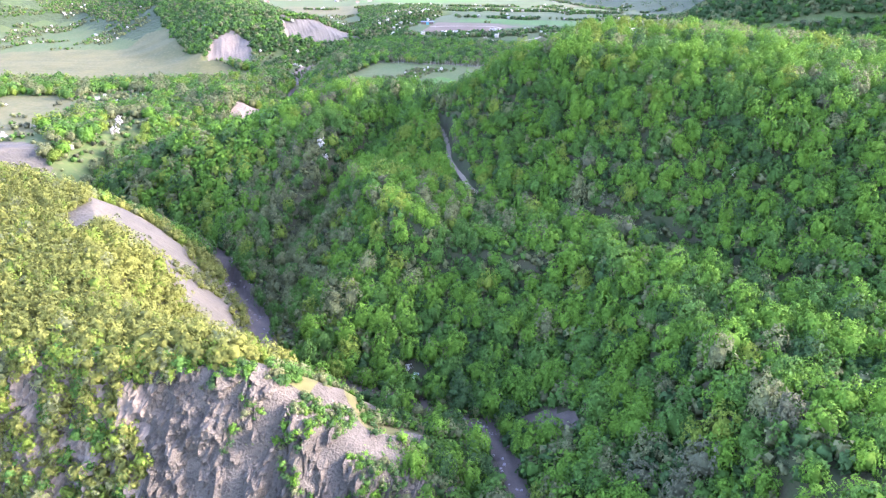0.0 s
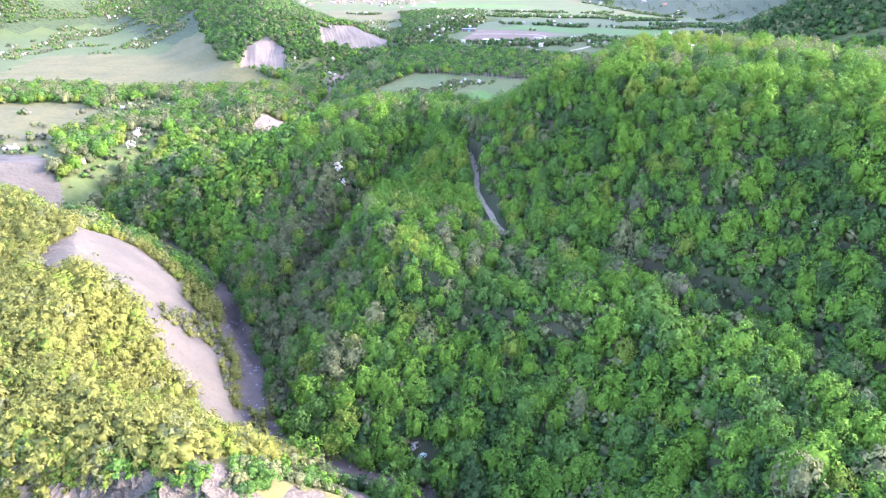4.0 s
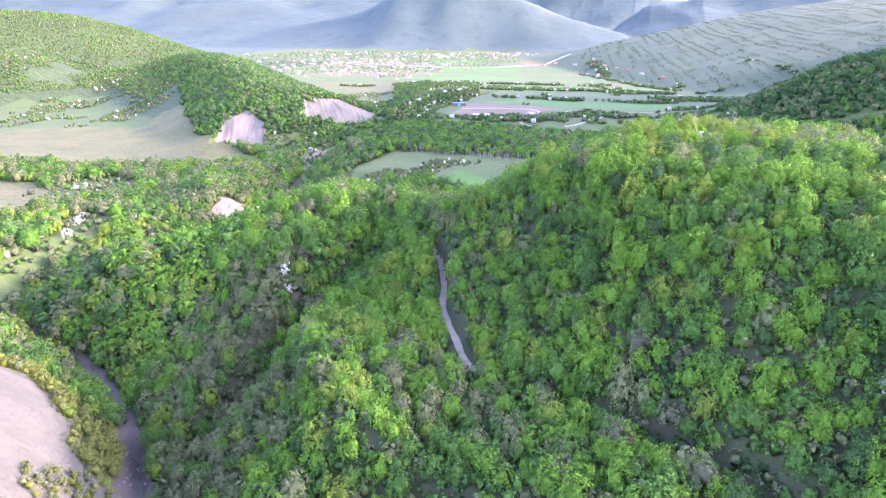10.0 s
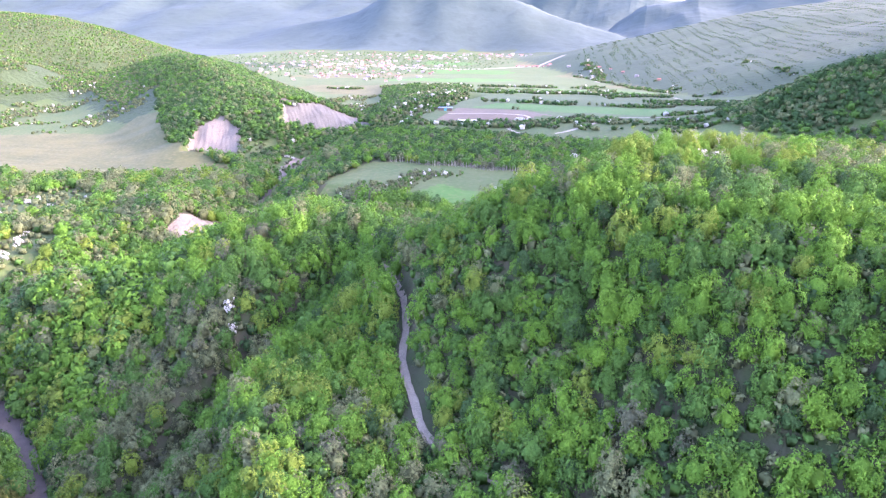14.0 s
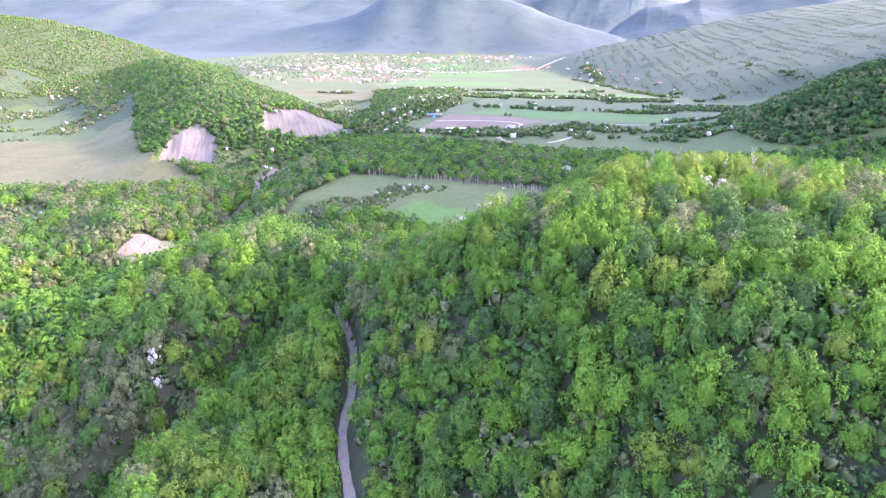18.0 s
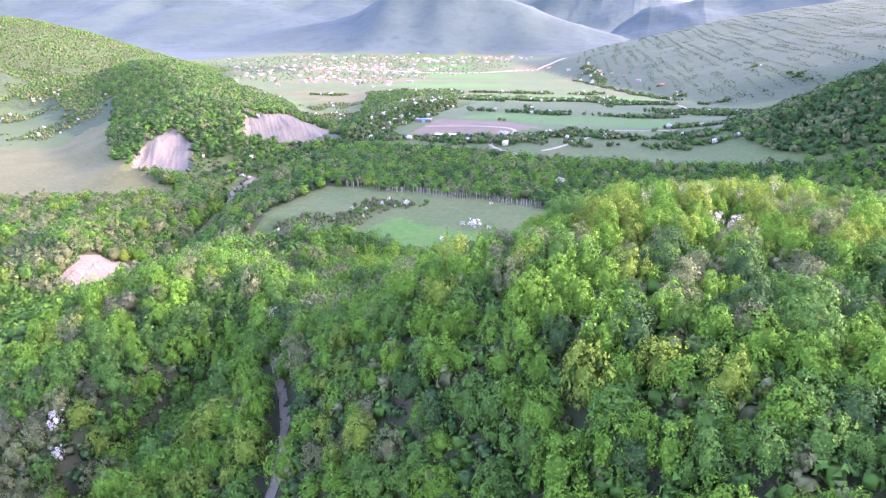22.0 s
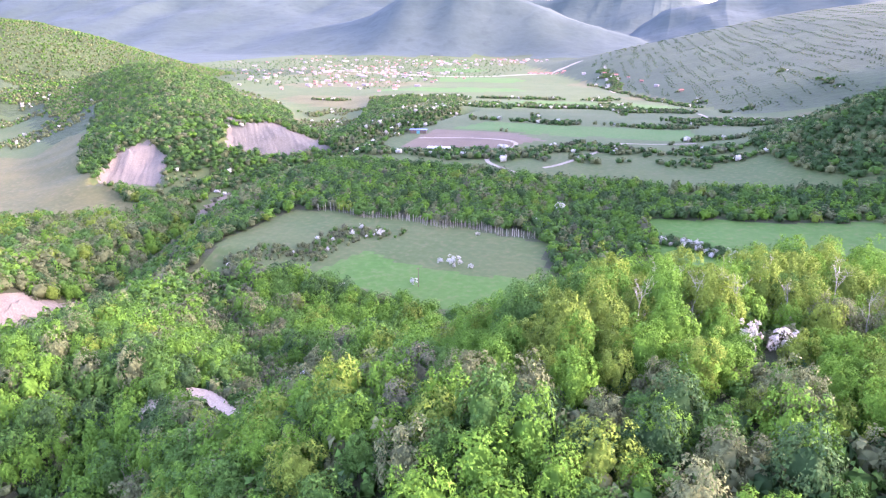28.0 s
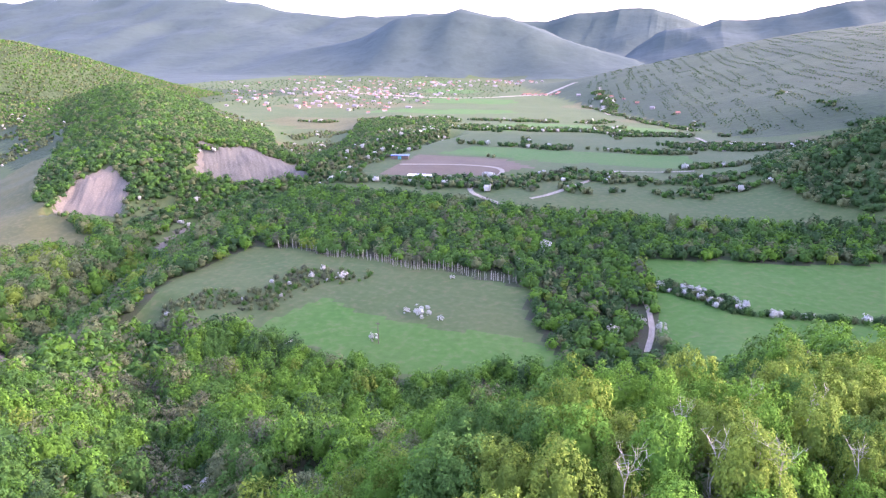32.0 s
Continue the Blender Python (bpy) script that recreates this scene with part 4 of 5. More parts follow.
tagged(face, "craggy grey rock face with vertical ribs below the spur", "rock face", kind="structure")
cr = np.random.default_rng(24)
ledge = lumps(px * 1.0, pz * 1.5, 13, 5) + np.interp(px, [-200, -120, -104, -75, -50], [0.95, 0.95, 0.20, 0.25, 0.70]) - 0.30 * (np.abs(pv - 6) < 5)
for seam, half in (([(-81, 40, 0), (-76, 29, 0), (-69, 16, 0)], 2.4), ([(-70, 33, 0), (-68, 22, 0), (-67, 12, 0)], 1.6), ([(-60, 26, 0), (-54, 20, 0), (-49, 10, 0)], 2.8), ([(-95, 46, 0), (-92, 42, 0)], 2.0)):
    ledge = np.maximum(ledge, 1.0 - along(px, pz, seam)[0] / half)
pick = np.where((ledge > 0.30).ravel() & (pv > -1).ravel() & (cr.uniform(0, 1, px.size) < np.where(px.ravel() < -98, 0.17, 0.12)))[0]
rad = cr.uniform(0.6, 1.7, len(pick)) * np.where(px.ravel()[pick] < -98, 1.7, 1.0)
merged("cliff_scrub", CROWN_BUSH, np.stack([px.ravel()[pick], py.ravel()[pick] - 0.3, pz.ravel()[pick] + 0.5 * rad, rad, np.full(len(pick), 1.1), np.where(px.ravel()[pick] < -98, np.choose(cr.choice(4, len(pick), p=[0.5, 0.2, 0.15, 0.15]), [SCRUB, LIME, MID, OLIVE]), np.choose(cr.choice(4, len(pick), p=[0.2, 0.2, 0.35, 0.25]), [FRESH, DEEP, MID, OLIVE]))], 1),
       "bushes clinging to ledges of the rock face", "scrub")
merged("foot_wood", CROWN_LOW, places((-220, -16, 60, 150), 4.2, 25, (1.8, 3.0), lambda x, y: (y - cliff_foot(x) < -3) & (along(x, y, RIVER)[0] > 7), free=True), "bright green trees at the foot of the rock face", "wood")


def scarp_face(name, foot, up, half, rise, foot_z, depth, label, kind=CLAY):
    """A bare gullied face standing out of the hillside."""
    (bx, by), (ux, uy) = foot, up
    W, U = np.meshgrid(np.arange(-half, half + 0.1, 0.8), np.linspace(-1.5, depth, 40))
    X, Y = bx + U * ux + W * uy, by + U * uy - W * ux
    gully = np.array([abs(noise.fractal(Vector((w * 0.16, u * 0.025, bx)), 1.0, 2.0, 4)) for w, u in zip(W.ravel(), U.ravel())]).reshape(W.shape)
    flute = np.array([abs(noise.noise(Vector((w * 0.55 + 0.8 * math.sin(u * 0.12), u * 0.03, 5.0)))) for w, u in zip(W.ravel(), U.ravel())]).reshape(W.shape)
    fray = np.array([noise.fractal(Vector((w * 0.07, 3.1, by)), 1.0, 2.0, 3) for w in W[0]])[None]
    bare = sstep(-1.5, 3, U) * sstep(depth, depth * 0.82, U) * sstep(half, half * 0.86, np.abs(W))
    Z = land(X, Y) + 0.4 + bare * (1.1 * gully + 0.5 * flute - 0.3)
    Z = Z - 3.0 * sstep(depth * (0.78 + 0.25 * fray), depth * (0.86 + 0.25 * fray), U + np.abs(W) * 0.18) - 3.0 * sstep(half * 0.9, half, np.abs(W) + 3 * fray)
    a, b = W.shape[1], W.shape[0]
    k = (np.arange(b - 1)[:, None] * a + np.arange(a - 1)[None]).ravel()
    ob = new(name, mesh_from(name, np.stack([X.ravel(), Y.ravel(), Z.ravel()], 1), np.stack([k, k + 1, k + a + 1, k + a], 1), [GROUND[kind]], None, True))
    return tagged(ob, label, "scarp", kind="structure")


def slide_face(name, poly, down, label):
    """A bare slide draped over the slope, cut by runnels that follow the fall."""
    (ux, uy), half = down, 75
    cx0, cy0 = sum(p[0] for p in poly) / len(poly), sum(p[1] for p in poly) / len(poly)
    W, U = np.meshgrid(np.arange(-half, half, 0.9), np.arange(-half, half, 1.3))
    X, Y = cx0 + U * ux - W * uy, cy0 + U * uy + W * ux
    keep = inside(X + 2 * lumps(X, Y, 9, 1), Y + 2 * lumps(X, Y, 11, 4), poly) & (along(X, Y, RIVER)[0] > 4.5)
    Z = np.full(X.shape, -50.0)
    cut = np.array([abs(noise.fractal(Vector((w * 0.11 + 0.6 * math.sin(u * 0.05), u * 0.022, 2.0)), 0.9, 2.1, 5)) for w, u in zip(W[keep], U[keep])])
    Z[keep] = height(X[keep], Y[keep]) + 0.55 - 1.5 * cut
    a, b = X.shape[1], X.shape[0]
    k = (np.arange(b - 1)[:, None] * a + np.arange(a - 1)[None]).ravel()
    q = np.stack([k, k + 1, k + a + 1, k + a], 1)
    q = q[keep.ravel()[q].all(1)]
    used = np.unique(q)
    slot = np.zeros(X.size, int)
    slot[used] = np.arange(len(used))
    ob = new(name, mesh_from(name, np.stack([X.ravel(), Y.ravel(), Z.ravel()], 1)[used], slot[q], [GROUND[SAND]], None, True))
    return tagged(ob, label, "landslide", kind="structure")


slide_face("landslide", SLIDE, (0.66, 0.75), "pale bare landslide with runnels above the river bed")
slide_face("landslide", LEFT_SLIDE, (0.80, 0.60), "sunlit pale landslide at the bend of the gorge")
scarp_face("clay_scarp", *SCARPS[0], 64, "pinkish bare clay scarp at the foot of the wooded hill")
scarp_face("grey_scarp", *SCARPS[1], 66, "broad grey gullied scarp in the wooded hill", MARL)

thick = places((-200, -70, 170, 350), 2.6, 29, (1.4, 2.5), lambda x, y: thicket(x, y) > 0.25, kindf=lambda x, y, r: np.choose(r.choice(3, len(x), p=[0.28, 0.62, 0.10]), [MID, OLIVE, TWIG]))
merged("thicket", CROWN_UNDER, thick, "young grey-green thicket in the hollow above the river", "thicket")

# undergrowth that closes the canopy from above
under = places((-300, 170, 130, 470), 2.9, 41, (1.6, 2.6), lambda x, y: (along(x, y, ROAD)[0] > np.where(x > -46, 1.4, 3.4)) & ~near_zone(x, y) & (thicket(x, y) < 0.25), lift=0.42, tall=(0.9, 1.5), kindf=lambda x, y, r: np.choose(r.choice(3, len(x), p=[0.28, 0.47, 0.25]), [DEEP, MID, OLIVE]))
merged("undergrowth", CROWN_UNDER, under, "leafy undergrowth between the trees of the hill", "undergrowth")
low = places((-30, 44, 347, 414), 3.2, 44, (1.3, 2.2), near_zone, lift=0.4, tall=(0.9, 1.4), kindf=lambda x, y, r: np.choose(r.choice(4, len(x), p=[0.35, 0.3, 0.2, 0.15]), [MID, OLIVE, FRESH, DEEP]))
merged("hilltop_undergrowth", CROWN_LOW, low, "leafy undergrowth below the hilltop trees", "undergrowth")
bend = places((-118, -62, 352, 398), 2.1, 43, (0.8, 1.7), lambda x, y: (along(x, y, ROAD)[0] > 2.7) & ((along(x, y, [(-93, 381, 0), (-85, 376, 0), (-73, 368, 0)])[0] < 8.5) | (along(x, y, [(-80, 381, 0), (-69, 366, 0)])[0] < 7)), lift=0.3, free=True, kindf=lambda x, y, r: np.choose(r.choice(4, len(x), p=[0.35, 0.3, 0.2, 0.15]), [MID, FRESH, OLIVE, LIME]))
merged("bend_scrub", CROWN_LOW, bend, "low green bushes round the bend of the track", "scrub")
scarp_face("gorge_scarp", *SCARPS[2], 22, "pale clay scarp above the bend of the gorge")

# ---------------------------------------------------------------- things


def part(name, me, parent, label=""):
    ob = new(name, me)
    ob.parent = parent
    return tagged(ob, label) if label else ob


def tube(points, radii, sides=7):
    """Corners and quads of a tapered stem through the points."""
    V, Q = [], []
    for k, (p, rr) in enumerate(zip(points, radii)):
        d = (Vector(points[min(k + 1, len(points) - 1)]) - Vector(points[max(k - 1, 0)])).normalized()
        a = d.orthogonal().normalized()
        b = d.cross(a)
        for i in range(sides):
            t = 2 * math.pi * i / sides
            V.append(tuple(Vector(p) + (a * math.cos(t) + b * math.sin(t)) * rr))
    for k in range(len(points) - 1):
        for i in range(sides):
            j = (i + 1) % sides
            Q.append((k * sides + i, k * sides + j, (k + 1) * sides + j, (k + 1) * sides + i))
    return V, Q


def join(pieces):
    V, Q = [], []
    for v, q in pieces:
        Q += [tuple(i + len(V) for i in f) for f in q]
        V += list(v)
    return V, Q


def stem(r, h, base, limbs, reach, lean=0.3):
    """A trunk with limbs."""
    pts = [Vector((0, 0, -0.5))]
    for k in range(1, 6):
        pts.append(Vector((r.uniform(-1, 1) * lean * k / 5, r.uniform(-1, 1) * lean * k / 5, h * k / 5)))
    out = [tube(pts, [base * (1.15 - 0.19 * k) for k in range(6)], 8)]
    for k in range(limbs):
        f = r.uniform(0.35, 0.9)
        i = min(4, int(f * 5))
        p0 = pts[i].lerp(pts[i + 1], f * 5 - i)
        a = 2.4 * k + r.uniform(-0.4, 0.4)
        ln = reach * r.uniform(0.6, 1.0) * (1.2 - 0.6 * f)
        d = Vector((math.cos(a), math.sin(a), r.uniform(0.5, 1.1)))
        p1, p2 = p0 + d * ln * 0.5, p0 + d * ln + Vector((0, 0, 0.25 * ln))
        w = base * (0.5 - 0.35 * f)
        out.append(tube([p0, p1, p2], [w, w * 0.65, w * 0.2], 5))
    return join(out)


def make_tree(name, seed, kind, R, hs, label, category="tree", group="", templates=CROWN_NEAR, bark=None):
    """A tree of its own, root at the origin: trunk with limbs, and a crown."""
    r = random.Random(seed)
    root = new(name)
    zc = R * (0.25 + hs * 0.5)
    v, q = stem(r, zc * 1.15, 0.055 * R, 6, R * 0.8)
    part("trunk", mesh_from("trunk", v, q, [bark or BARK], None, True), root)
    tv, tq, tt, tn = templates[seed % len(templates)]
    part("crown", mesh_from("crown", tv * np.array([R, R, R * hs]) + np.array([0, 0, zc]), tq, [LEAF[kind]], None, True, tt, tn), root)
    return tagged(root, label, category, group)


TREE_LABEL = {FRESH: "fresh green beech tree in young spring leaf", MID: "mid-green hornbeam tree in spring leaf", DEEP: "deep green broadleaf tree with a dense crown",
              LIME: "lime-yellow tree just coming into leaf", OLIVE: "olive-green tree with thin young leaf", TWIG: "grey-brown tree still in bud", SCRUB: "yellow-green bush", BLOSSOM: "wild fruit tree in full white blossom"}
near_trees = HILL[close]
nr = np.random.default_rng(5)
swap = nr.uniform(0, 1, len(near_trees))
masters = {}
for row, u in zip(near_trees, swap):
    x, y, z, R, hs, kind = row
    kind = int(kind)
    if kind in (DEEP, MID) and u < 0.7:
        kind = FRESH if u < 0.4 else LIME
    elif kind == TWIG:
        kind = OLIVE
    elif kind == OLIVE and u < 0.65:
        kind = LIME
    seed = int(u * 1000) % 4
    m = pose(x, y, float(height(x, y)[0]) - 0.2, 0, 0, u * 3600)
    key = (kind, seed)
    if key not in masters:
        masters[key] = make_tree("tree", seed + 3 * kind, kind, 3.1, 1.2, TREE_LABEL[kind] + " on the hilltop", "tree", "hilltop trees")
        masters[key].matrix_basis = m @ Matrix.Diagonal((R / 3.1, R / 3.1, R * hs / 3.1 / 1.2, 1))
    else:
        ob = copy_thing(masters[key], m)
        ob.scale = (R / 3.1, R / 3.1, R * hs / 3.1 / 1.2)

# blossom trees, each standing where it grows
blossom = None
for x, y, R, hs in ((-144, 331, 2.8, 1.2), (-140, 326, 1.9, 1.3), (-89, 407, 2.2, 1.3), (-84, 409, 2.0, 1.3), (-83, 534, 3.4, 0.85), (-90, 536, 1.6, 0.9), (-75, 533, 1.5, 0.8), (-51, 621, 3.2, 1.2),
                    (-317, 384, 3.2, 1.1), (-328, 404, 3.0, 1.2), (-311, 504, 3.4, 1.2), (53, 182, 1.9, 1.3), (52, 253, 1.8, 1.1), (14.5, 367, 1.9, 1.5), (19, 367, 2.0, 1.3), (-136, 450, 1.7, 1.3), (-177, 492, 2.4, 1.0), (-42, 364, 1.6, 1.5), (-12, 541, 2.6, 0.9),
                    (-3, 552, 2.2, 0.9), (4, 548, 2.0, 1.2), (-84, 575, 1.3, 0.8), (-93, 511, 1.7, 1.0), (-130, 560, 2.4, 0.9), (-150, 498, 2.2, 0.9), (-120, 500, 1.4, 0.9), (-165, 492, 2.0, 0.9),
                    (32, 571, 2.2, 0.9), (-340, 420, 2.2, 1.0), (-300, 372, 2.0, 1.0), (-350, 372, 2.4, 1.0), (-60, 600, 2.0, 1.0), (-110, 402, 1.5, 1.0), (-20, 600, 2.0, 1.0), (-200, 362, 1.8, 1.0), (-57, 193, 1.6, 0.9), (-22, 184, 1.4, 1.0)):
    m = pose(x, y, float(height(x, y)[0]) - 0.15, 0, 0, (x * 37) % 360)
    if blossom is None:
        blossom = make_tree("blossom_tree", 2, BLOSSOM, 2.5, 1.0, TREE_LABEL[BLOSSOM], "tree", "blossom trees", CROWN_BLOSSOM)
        blossom.matrix_basis = m @ Matrix.Diagonal((R / 2.5, R / 2.5, R * hs / 2.5, 1))
    else:
        ob = copy_thing(blossom, m)
        ob.scale = (R / 2.5, R / 2.5, R * hs / 2.5)


def bare_tree(seed, h):
    """A leafless pale tree: a leaning stem that forks into a few rising limbs with sparse fine twigs."""
    r = random.Random(seed)
    root = new("bare_tree")
    pts = [Vector((0, 0, -0.5))]
    for k in range(1, 8):
        pts.append(pts[-1] + Vector((r.uniform(-0.30, 0.30), r.uniform(-0.30, 0.30), h / 8)))
    v, q = tube(pts, [0.115 * (1.1 - 0.13 * k) for k in range(8)], 7)
    part("trunk", mesh_from("trunk", v, q, [PALE_BARK], None, True), root)
    for k in range(6):
        i = r.randint(2, 6)
        a = 2.4 * k + r.uniform(-0.6, 0.6)
        p, d = pts[i], Vector((math.cos(a), math.sin(a), r.uniform(0.9, 1.7))).normalized()
        limb, wide = [p], 0.062 - 0.006 * i
        for j in range(4):
            d = (d + Vector((r.uniform(-0.35, 0.35), r.uniform(-0.35, 0.35), r.uniform(-0.05, 0.35)))).normalized()
            limb.append(limb[-1] + d * h * 0.075)
        wood = [tube(limb, [wide * (1 - 0.2 * j) for j in range(5)], 5)]
        for j in range(9):
            m = r.randint(1, 3)
            t0 = limb[m].lerp(limb[m + 1], r.uniform(0, 1))
            e = Vector((r.uniform(-1, 1), r.uniform(-1, 1), r.uniform(0.0, 1.2))).normalized()
            t1 = t0 + e * r.uniform(0.4, 0.9)
            wood.append(tube([t0, t1, t1 + (e + Vector((r.uniform(-0.5, 0.5), r.uniform(-0.5, 0.5), 0.2))) * 0.35], [0.022, 0.014, 0.006], 3))
        v, q = join(wood)
        part("limb", mesh_from("limb", v, q, [PALE_BARK], None, True), root)
    return tagged(root, "leafless pale birch among the hilltop trees", "tree", "bare birches")


bare = [bare_tree(k, 10.5) for k in range(3)]
for k, (x, y, s) in enumerate(BIRCHES):
    m = pose(x, y, float(height(x, y)[0]) - 0.2, 0, 0, k * 77)
    if k < 3:
        bare[k].matrix_basis = m
    else:
        ob = copy_thing(bare[k % 3], m)
        ob.scale = (s, s, s)

# ---------------------------------------------------------------- buildings
WALL = material("white_render", (0.33, 0.30, 0.28), (0.26, 0.235, 0.22), 0.004, 2.0, bump=0.1)
WALL_WARM = material("warm_render", (0.25, 0.19, 0.15), (0.21, 0.165, 0.14), 0.004, 2.0, bump=0.1)
ROOF_RED = material("clay_tiles", (0.30, 0.14, 0.10), (0.24, 0.115, 0.085), 0.5, 3.0, bump=0.3)
ROOF_GREY = material("grey_sheet_roof", (0.24, 0.235, 0.23), (0.19, 0.185, 0.18), 0.5, 3.0, rough=0.5, bump=0.2)
GLASS_DARK = material("dark_window", (0.04, 0.045, 0.05), (0.05, 0.055, 0.06), 1.0, 3.0, rough=0.15, bump=0, spec=0.5)
BLUE = material("blue_sheet", (0.10, 0.17, 0.34), (0.08, 0.14, 0.28), 0.5, 3.0, rough=0.45, bump=0.1)
TEAL = material("teal_paint", (0.05, 0.42, 0.40), (0.05, 0.36, 0.35), 0.5, 3.0, rough=0.5, bump=0.1)
WOOD = material("weathered_wood", (0.16, 0.125, 0.09), (0.12, 0.095, 0.07), 1.0, 6.0, bump=0.3, bump_dist=0.02)
WHITE_SHEET = material("white_tarpaulin", (0.80, 0.79, 0.77), (0.74, 0.73, 0.71), 0.3, 2.0, rough=0.5, bump=0.2)


def box_mesh(name, mat, x0, x1, y0, y1, z0, z1, bevel=0.05):
    bm = bmesh.new()
    bmesh.ops.create_cube(bm, size=1, matrix=Matrix.LocRotScale(((x0 + x1) / 2, (y0 + y1) / 2, (z0 + z1) / 2), None, (x1 - x0, y1 - y0, z1 - z0)))
    if bevel:
        bmesh.ops.bevel(bm, geom=bm.edges[:], offset=bevel, segments=1, affect="EDGES")
    me = bpy.data.meshes.new(name)
    bm.to_mesh(me)
    bm.free()
    me.materials.append(mat)
    return me


def gable_mesh(name, mat, w, d, z, rise, eave=0.5, t=0.25):
    """A ridged roof with thickness and overhang."""
    hw, hd = w / 2 + eave, d / 2 + eave
    drop = rise * eave / (d / 2)
    prof = [(-hd, z - drop), (0, z + rise), (hd, z - drop), (hd, z - drop + t), (0, z + rise + t), (-hd, z - drop + t)]
    V = [(x, a, b) for x in (-hw, hw) for a, b in prof]
    Q = [(0, 1, 7, 6), (1, 2, 8, 7), (3, 4, 10, 9), (4, 5, 11, 10), (2, 3, 9, 8), (5, 0, 6, 11), (0, 5, 4, 1), (1, 4, 3, 2), (6, 7, 10, 11), (7, 8, 9, 10)]
    return mesh_from(name, V, Q, [mat])


def make_house(w, d, h, wall, roof, label, rise=2.6):
    root = new("house")
    bm = bmesh.new()
    hw, hd = w / 2, d / 2
    vs = [bm.verts.new(p) for p in ((-hw, -hd, -1), (hw, -hd, -1), (hw, hd, -1), (-hw, hd, -1), (-hw, -hd, h), (hw, -hd, h), (hw, hd, h), (-hw, hd, h), (-hw, 0, h + rise), (hw, 0, h + rise))]
    for f in ((0, 1, 5, 4), (2, 3, 7, 6), (1, 2, 6, 9, 5), (3, 0, 4, 8, 7), (3, 2, 1, 0)):
        bm.faces.new([vs[i] for i in f])
    me = bpy.data.meshes.new("wall")
    bm.to_mesh(me)
    bm.free()
    me.materials.append(wall)
    part("wall", me, root)
    part("roof", gable_mesh("roof", roof, w, d, h, rise), root)
    for k in range(3):
        x = -w / 3 + k * w / 3
        part("window", box_mesh("window", GLASS_DARK, x - 0.6, x + 0.6, -hd - 0.06, -hd + 0.05, 1.2, 2.6, 0), root)
    return tagged(root, label, "house", "village houses")


masters = [make_house(12, 9, 4.2, WALL, ROOF_RED, "white house with a red tiled roof in the village"), make_house(14, 10, 5.5, WALL, ROOF_GREY, "white house with a grey sheet roof in the village"),
           make_house(11, 9, 4.0, WALL_WARM, ROOF_RED, "ochre house with a red tiled roof in the village"), make_house(22, 11, 4.5, WALL, ROOF_GREY, "long white barn with a grey roof in the village")]
hr = random.Random(9)
spots = []
while len(spots) < 270:
    c = hr.choice(((-700, 1600, 260, 200), (-920, 1900, 280, 210), (-700, 1900, 150, 170), (-880, 2050, 220, 200), (-1100, 2500, 380, 300), (-750, 2380, 200, 240), (-560, 2660, 150, 100)))
    x, y = hr.gauss(c[0], c[2] * 0.5), hr.gauss(c[1], c[3] * 0.5)
    if x < -1500 or x > -420 or y < 1390 or y > 2900 or float(mount(x, y)) > 4 or float(land(x, y)) > 40 or any(abs(x - a) < 16 and abs(y - b) < 16 for a, b in spots):
        continue
    spots.append((x, y))
spots += [(-363 + 15 * (k % 7) + hr.uniform(-3, 3), 2022 + 17 * (k // 7) + hr.uniform(-3, 3)) for k in range(18)]
spots += [(-150, 1830), (-120, 1760), (-90, 1690), (-30, 1500), (10, 1400), (-205, 1900), (-60, 1600)]
for k, (x, y) in enumerate(spots):
    red = 270 <= k < 288
    which = (0 if k % 2 else 2) if red else hr.choice((0, 0, 1, 1, 2, 3))
    m = pose(x, y, float(height(x, y)[0]), 0, 0, hr.uniform(-40, 40))
    size = hr.uniform(0.42, 0.66)
    if k < 4:
        ob = masters[k]
        ob.matrix_basis = m
    else:
        ob = copy_thing(masters[which], m)
    ob.scale = (size, size, size)

# village greenery
merged("village_trees", CROWN_TINY, places((-1500, -420, 1480, 2800), 21.0, 31, (0.9, 1.9), lambda x, y: hump(x, y, -950, 2100, 1, 520, 650) + 0.25 * lumps(x, y, 90, 5) > 0.35, free=True, kindf=lambda x, y, r: np.choose(r.choice(3, len(x), p=[0.5, 0.3, 0.2]), [DEEP, OLIVE, MID])), "garden trees between village houses", "trees")

# field shed on the ploughed terrace
shed = new("field_shed")
part("wall", box_mesh("wall", WOOD, -7, 7, -2.6, 2.6, -0.5, 2.7), shed, "dark timber wall")
part("roof", box_mesh("roof", BLUE, -7.6, 7.6, -3.3, 3.3, 2.72, 3.0), shed, "blue sheet roof")
for k in range(5):
    part("post", box_mesh("post", WOOD, -6.4 + k * 3.2 - 0.12, -6.4 + k * 3.2 + 0.12, -3.1, -2.86, -0.4, 2.7, 0), shed)
part("door", box_mesh("door", TEAL, -1.2, 1.4, -2.72, -2.6, -0.3, 2.2), shed, "bright teal door")
shed.matrix_basis = pose(-206, 815, float(height(-206, 815)[0]) + 0.3, 0, 0, 12)
tagged(shed, "long blue-roofed field shed beside the ploughed plot", "shed")
tarp = new("tarpaulin", box_mesh("tarpaulin", WHITE_SHEET, -10, 10, -3.5, 3.5, 0, 0.5, 0.2))
tarp.matrix_basis = pose(-166, 757, float(height(-166, 757)[0]) + 0.1, 0, 0, 8)
tagged(tarp, "white plastic sheet over a bed below the ploughed plot", "tarpaulin")

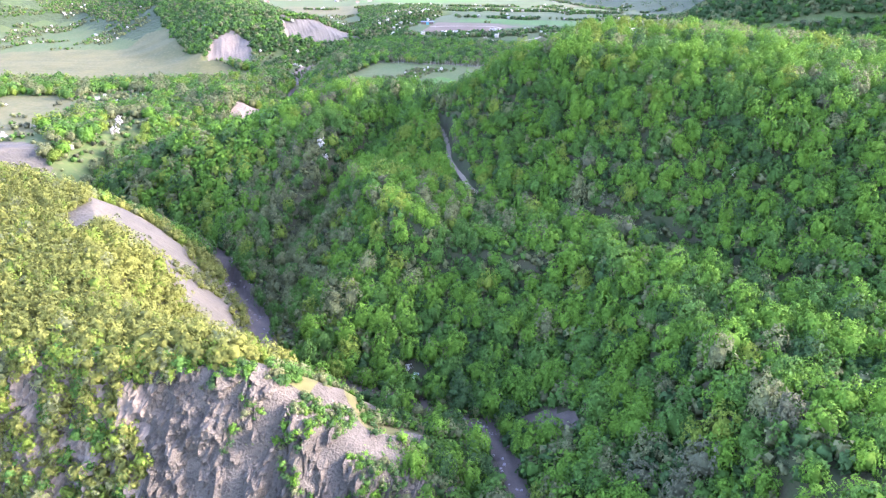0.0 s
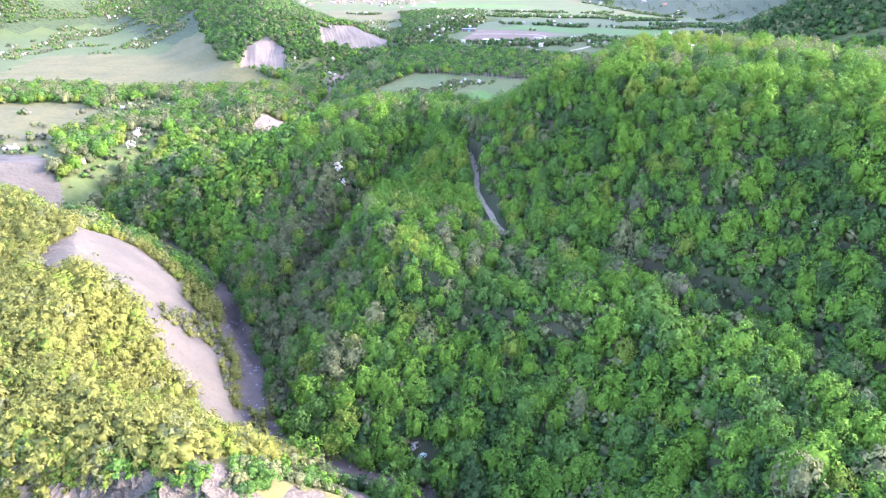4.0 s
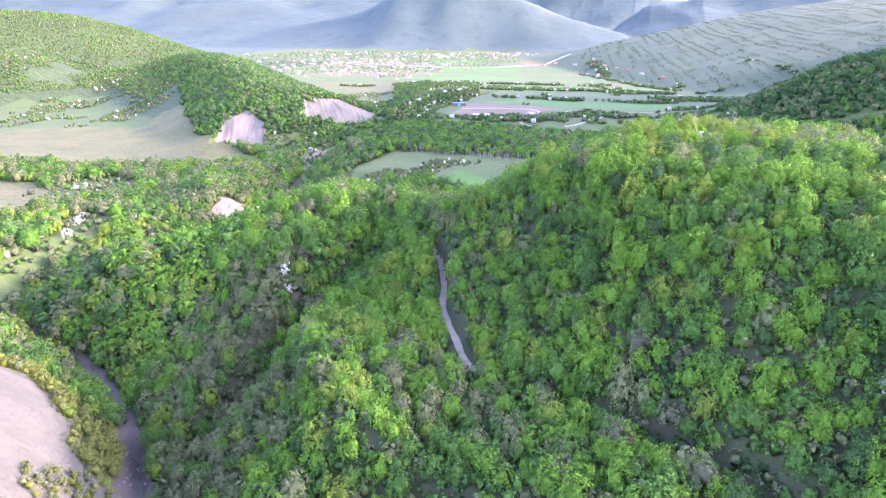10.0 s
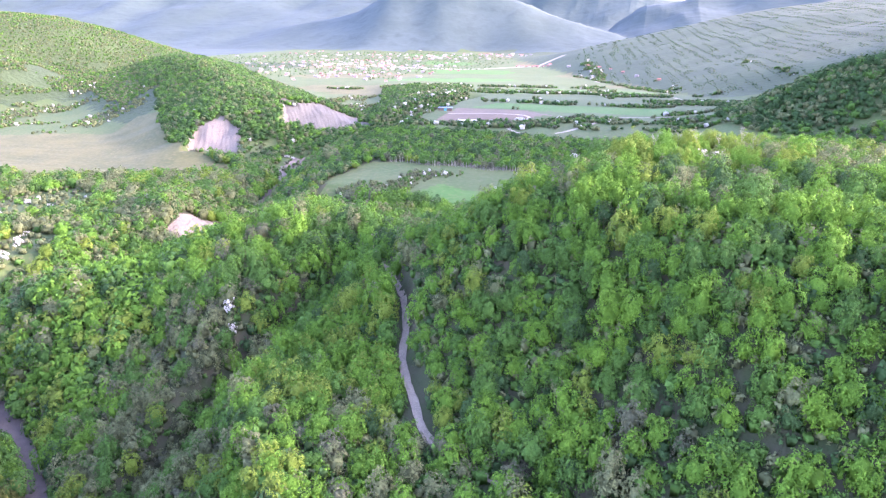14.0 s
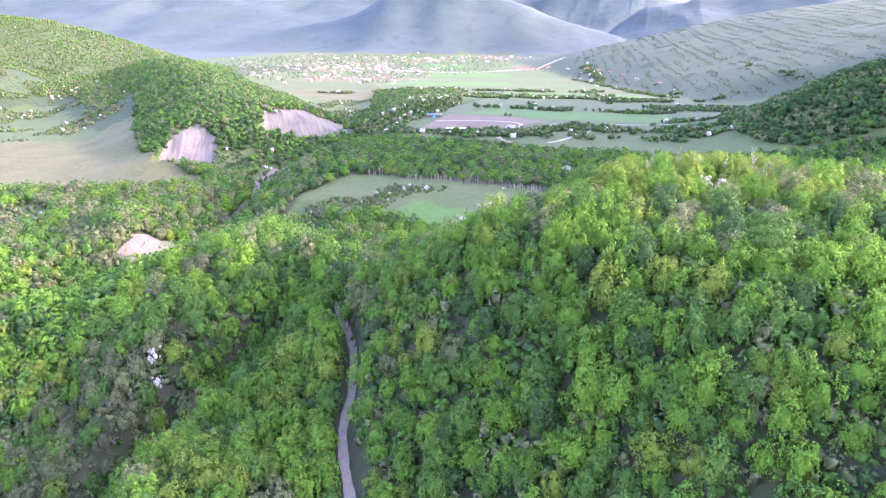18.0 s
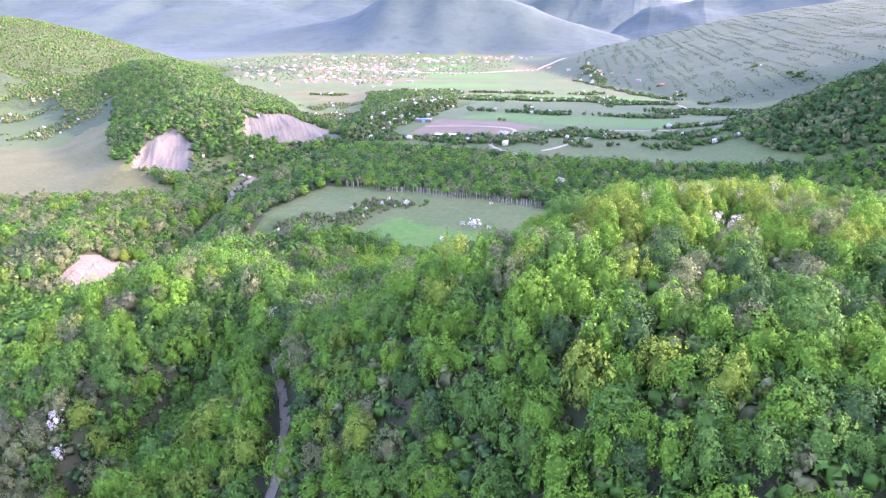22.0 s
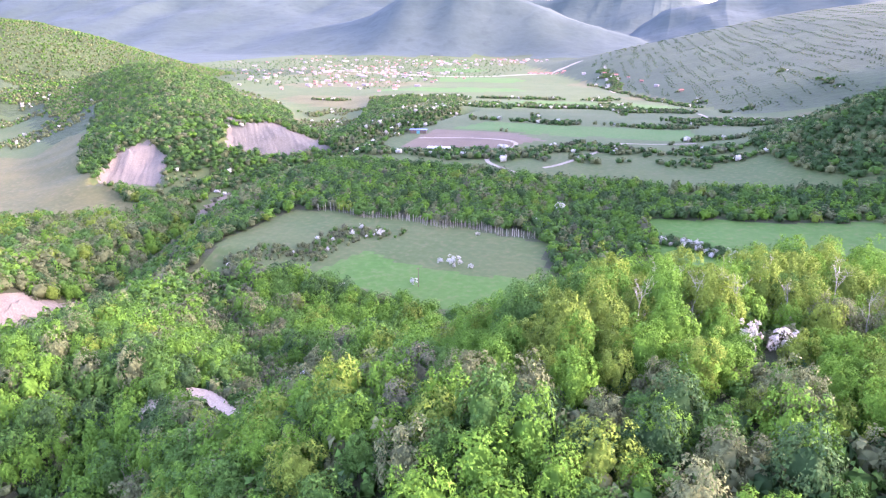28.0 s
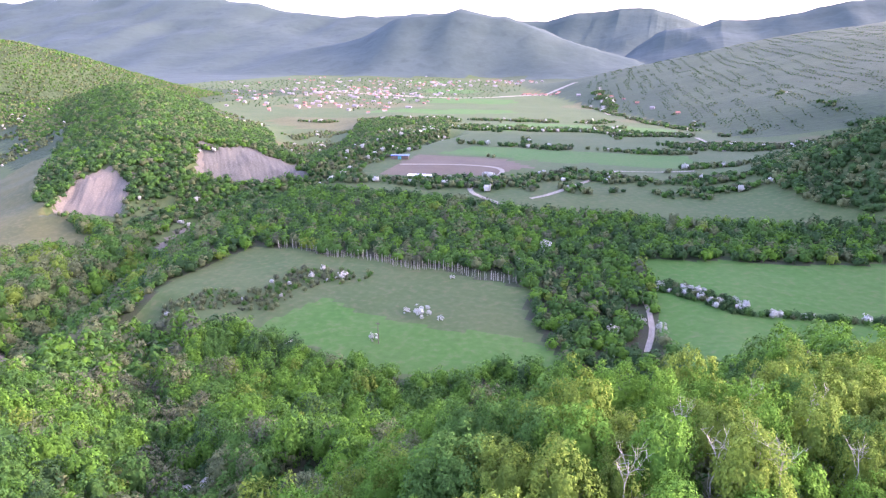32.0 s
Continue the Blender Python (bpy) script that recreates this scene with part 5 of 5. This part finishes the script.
pole = new("utility_pole")
v, q = tube([(0, 0, -0.5), (0, 0, 4), (0, 0, 8.4)], [0.16, 0.14, 0.11], 8)
part("post", mesh_from("post", v, q, [WOOD], None, True), pole)
part("crossarm", box_mesh("crossarm", WOOD, -0.8, 0.8, -0.07, 0.07, 7.7, 7.9, 0), pole)
pole.matrix_basis = pose(-90, 509, float(height(-90, 509)[0]))
tagged(pole, "dark wooden pole standing in the meadow", "pole")

# field paths
for line, w in (([(-34, 815), (-65, 737), (-78, 716)], 3.5), ([(21, 835), (-10, 822), (-34, 815)], 3.5), ([(-196, 790), (-150, 800), (-119, 793), (-112, 775), (-122, 745), (-118, 722), (-91, 697)], 3.5),
                ([(30, 1130), (36, 1091), (44, 1030), (50, 980)], 5.0), ([(0, 530), (1, 549), (-3, 575), (-14, 605)], 2.0), ([(-99, 1500), (-120, 1620), (-164, 1957)], 6.0), ([(-900, 2000), (-480, 1880), (-250, 2180)], 22.0)):
    ribbon("path", line, w, TRACK, "pale dirt path between the fields", "path", 0.25, 6.0)

# pale trunks along the wood edge above the meadow
pieces = []
tr = random.Random(3)
for k in range(150):
    u = k / 149
    x, y = (-182 + u * 132 + tr.uniform(-0.6, 0.6), 592 - u * 16 + 2 * math.sin(u * 20) + tr.uniform(-0.8, 2.5))
    z = float(height(x, y)[0])
    pieces.append(tube([(x, y, z - 0.3), (x + tr.uniform(-0.2, 0.2), y, z + tr.uniform(3.0, 4.5))], [0.13, 0.08], 5))
v, q = join(pieces)
tagged(new("edge_trunks", mesh_from("edge_trunks", v, q, [PALE_BARK], None, True)), "row of slim pale trunks at the wood's edge", "trunks", kind="stuff")

# stones on the gravel and at the cliff foot
STONE = material("pale_stone", (0.24, 0.23, 0.215), (0.17, 0.165, 0.155), 1.0, 5.0, bump=0.6, bump_dist=0.1)
sv, sq = cube_sphere(2)
st = np.random.default_rng(17)
V, Q = [], []
for k in range(420):
    if k < 240:
        i = st.integers(1, 9)
        u = st.uniform()
        x, y = RIVER[i][0] + u * (RIVER[i + 1][0] - RIVER[i][0]) + st.normal(0, 3.0), RIVER[i][1] + u * (RIVER[i + 1][1] - RIVER[i][1]) + st.normal(0, 3.0)
    else:
        x = st.uniform(-150, -30)
        y = float(cliff_foot(x)) - st.uniform(2, 12)
    size = st.uniform(0.2, 0.6) * (2.2 if st.uniform() < 0.1 else 1)
    jit = 1 + st.uniform(-0.3, 0.3, len(sv))
    Q.append(sq + len(sv) * k)
    V.append(sv * jit[:, None] * np.array([size, size * st.uniform(0.6, 1.2), size * 0.6]) + np.array([x, y, float(height(x, y)[0]) + 0.15 * size]))
tagged(new("stones", mesh_from("stones", np.concatenate(V), np.concatenate(Q), [STONE])), "pale stones along the river bed and cliff foot", "stones", kind="stuff")


# a small car parked under the trees beside the river bed
PAINT = material("pale_green_paint", (0.30, 0.40, 0.33), (0.27, 0.37, 0.30), 0.5, 3.0, rough=0.35, bump=0, spec=0.5)
TYRE = material("tyre_rubber", (0.02, 0.02, 0.02), (0.03, 0.03, 0.03), 1.0, 6.0, bump=0.2, bump_dist=0.01)
car = new("car")
part("body", box_mesh("body", PAINT, -1.85, 1.85, -0.8, 0.8, 0.32, 0.92, 0.14), car)
cabin = part("cabin", box_mesh("cabin", PAINT, -1.0, 1.0, -0.7, 0.7, 0.9, 1.46, 0.18), car)
for x0, x1, y0, y1 in ((-1.03, -0.99, -0.55, 0.55), (0.99, 1.03, -0.55, 0.55), (-0.8, 0.8, -0.73, -0.69), (-0.8, 0.8, 0.69, 0.73)):
    part("window", box_mesh("window", GLASS_DARK, x0, x1, y0, y1, 1.02, 1.32, 0), cabin)
for x in (-1.2, 1.2):
    for y in (-0.78, 0.78):
        v, q = tube([(x, y - 0.09, 0.3), (x, y + 0.09, 0.3)], [0.3, 0.3], 12)
        v = list(v) + [(x, y - 0.1, 0.3), (x, y + 0.1, 0.3)]
        caps = [(12 * e + i, 12 * e + (i + 1) % 12, 24 + e) for e in (0, 1) for i in range(12)]
        part("wheel", mesh_from("wheel", v, q, [TYRE], None, False, caps), car)
car.matrix_basis = pose(-54, 191, float(height(-54, 191)[0]) + 0.12, 0, 0, 70)
tagged(car, "small pale green car parked under trees by the river bed", "car")
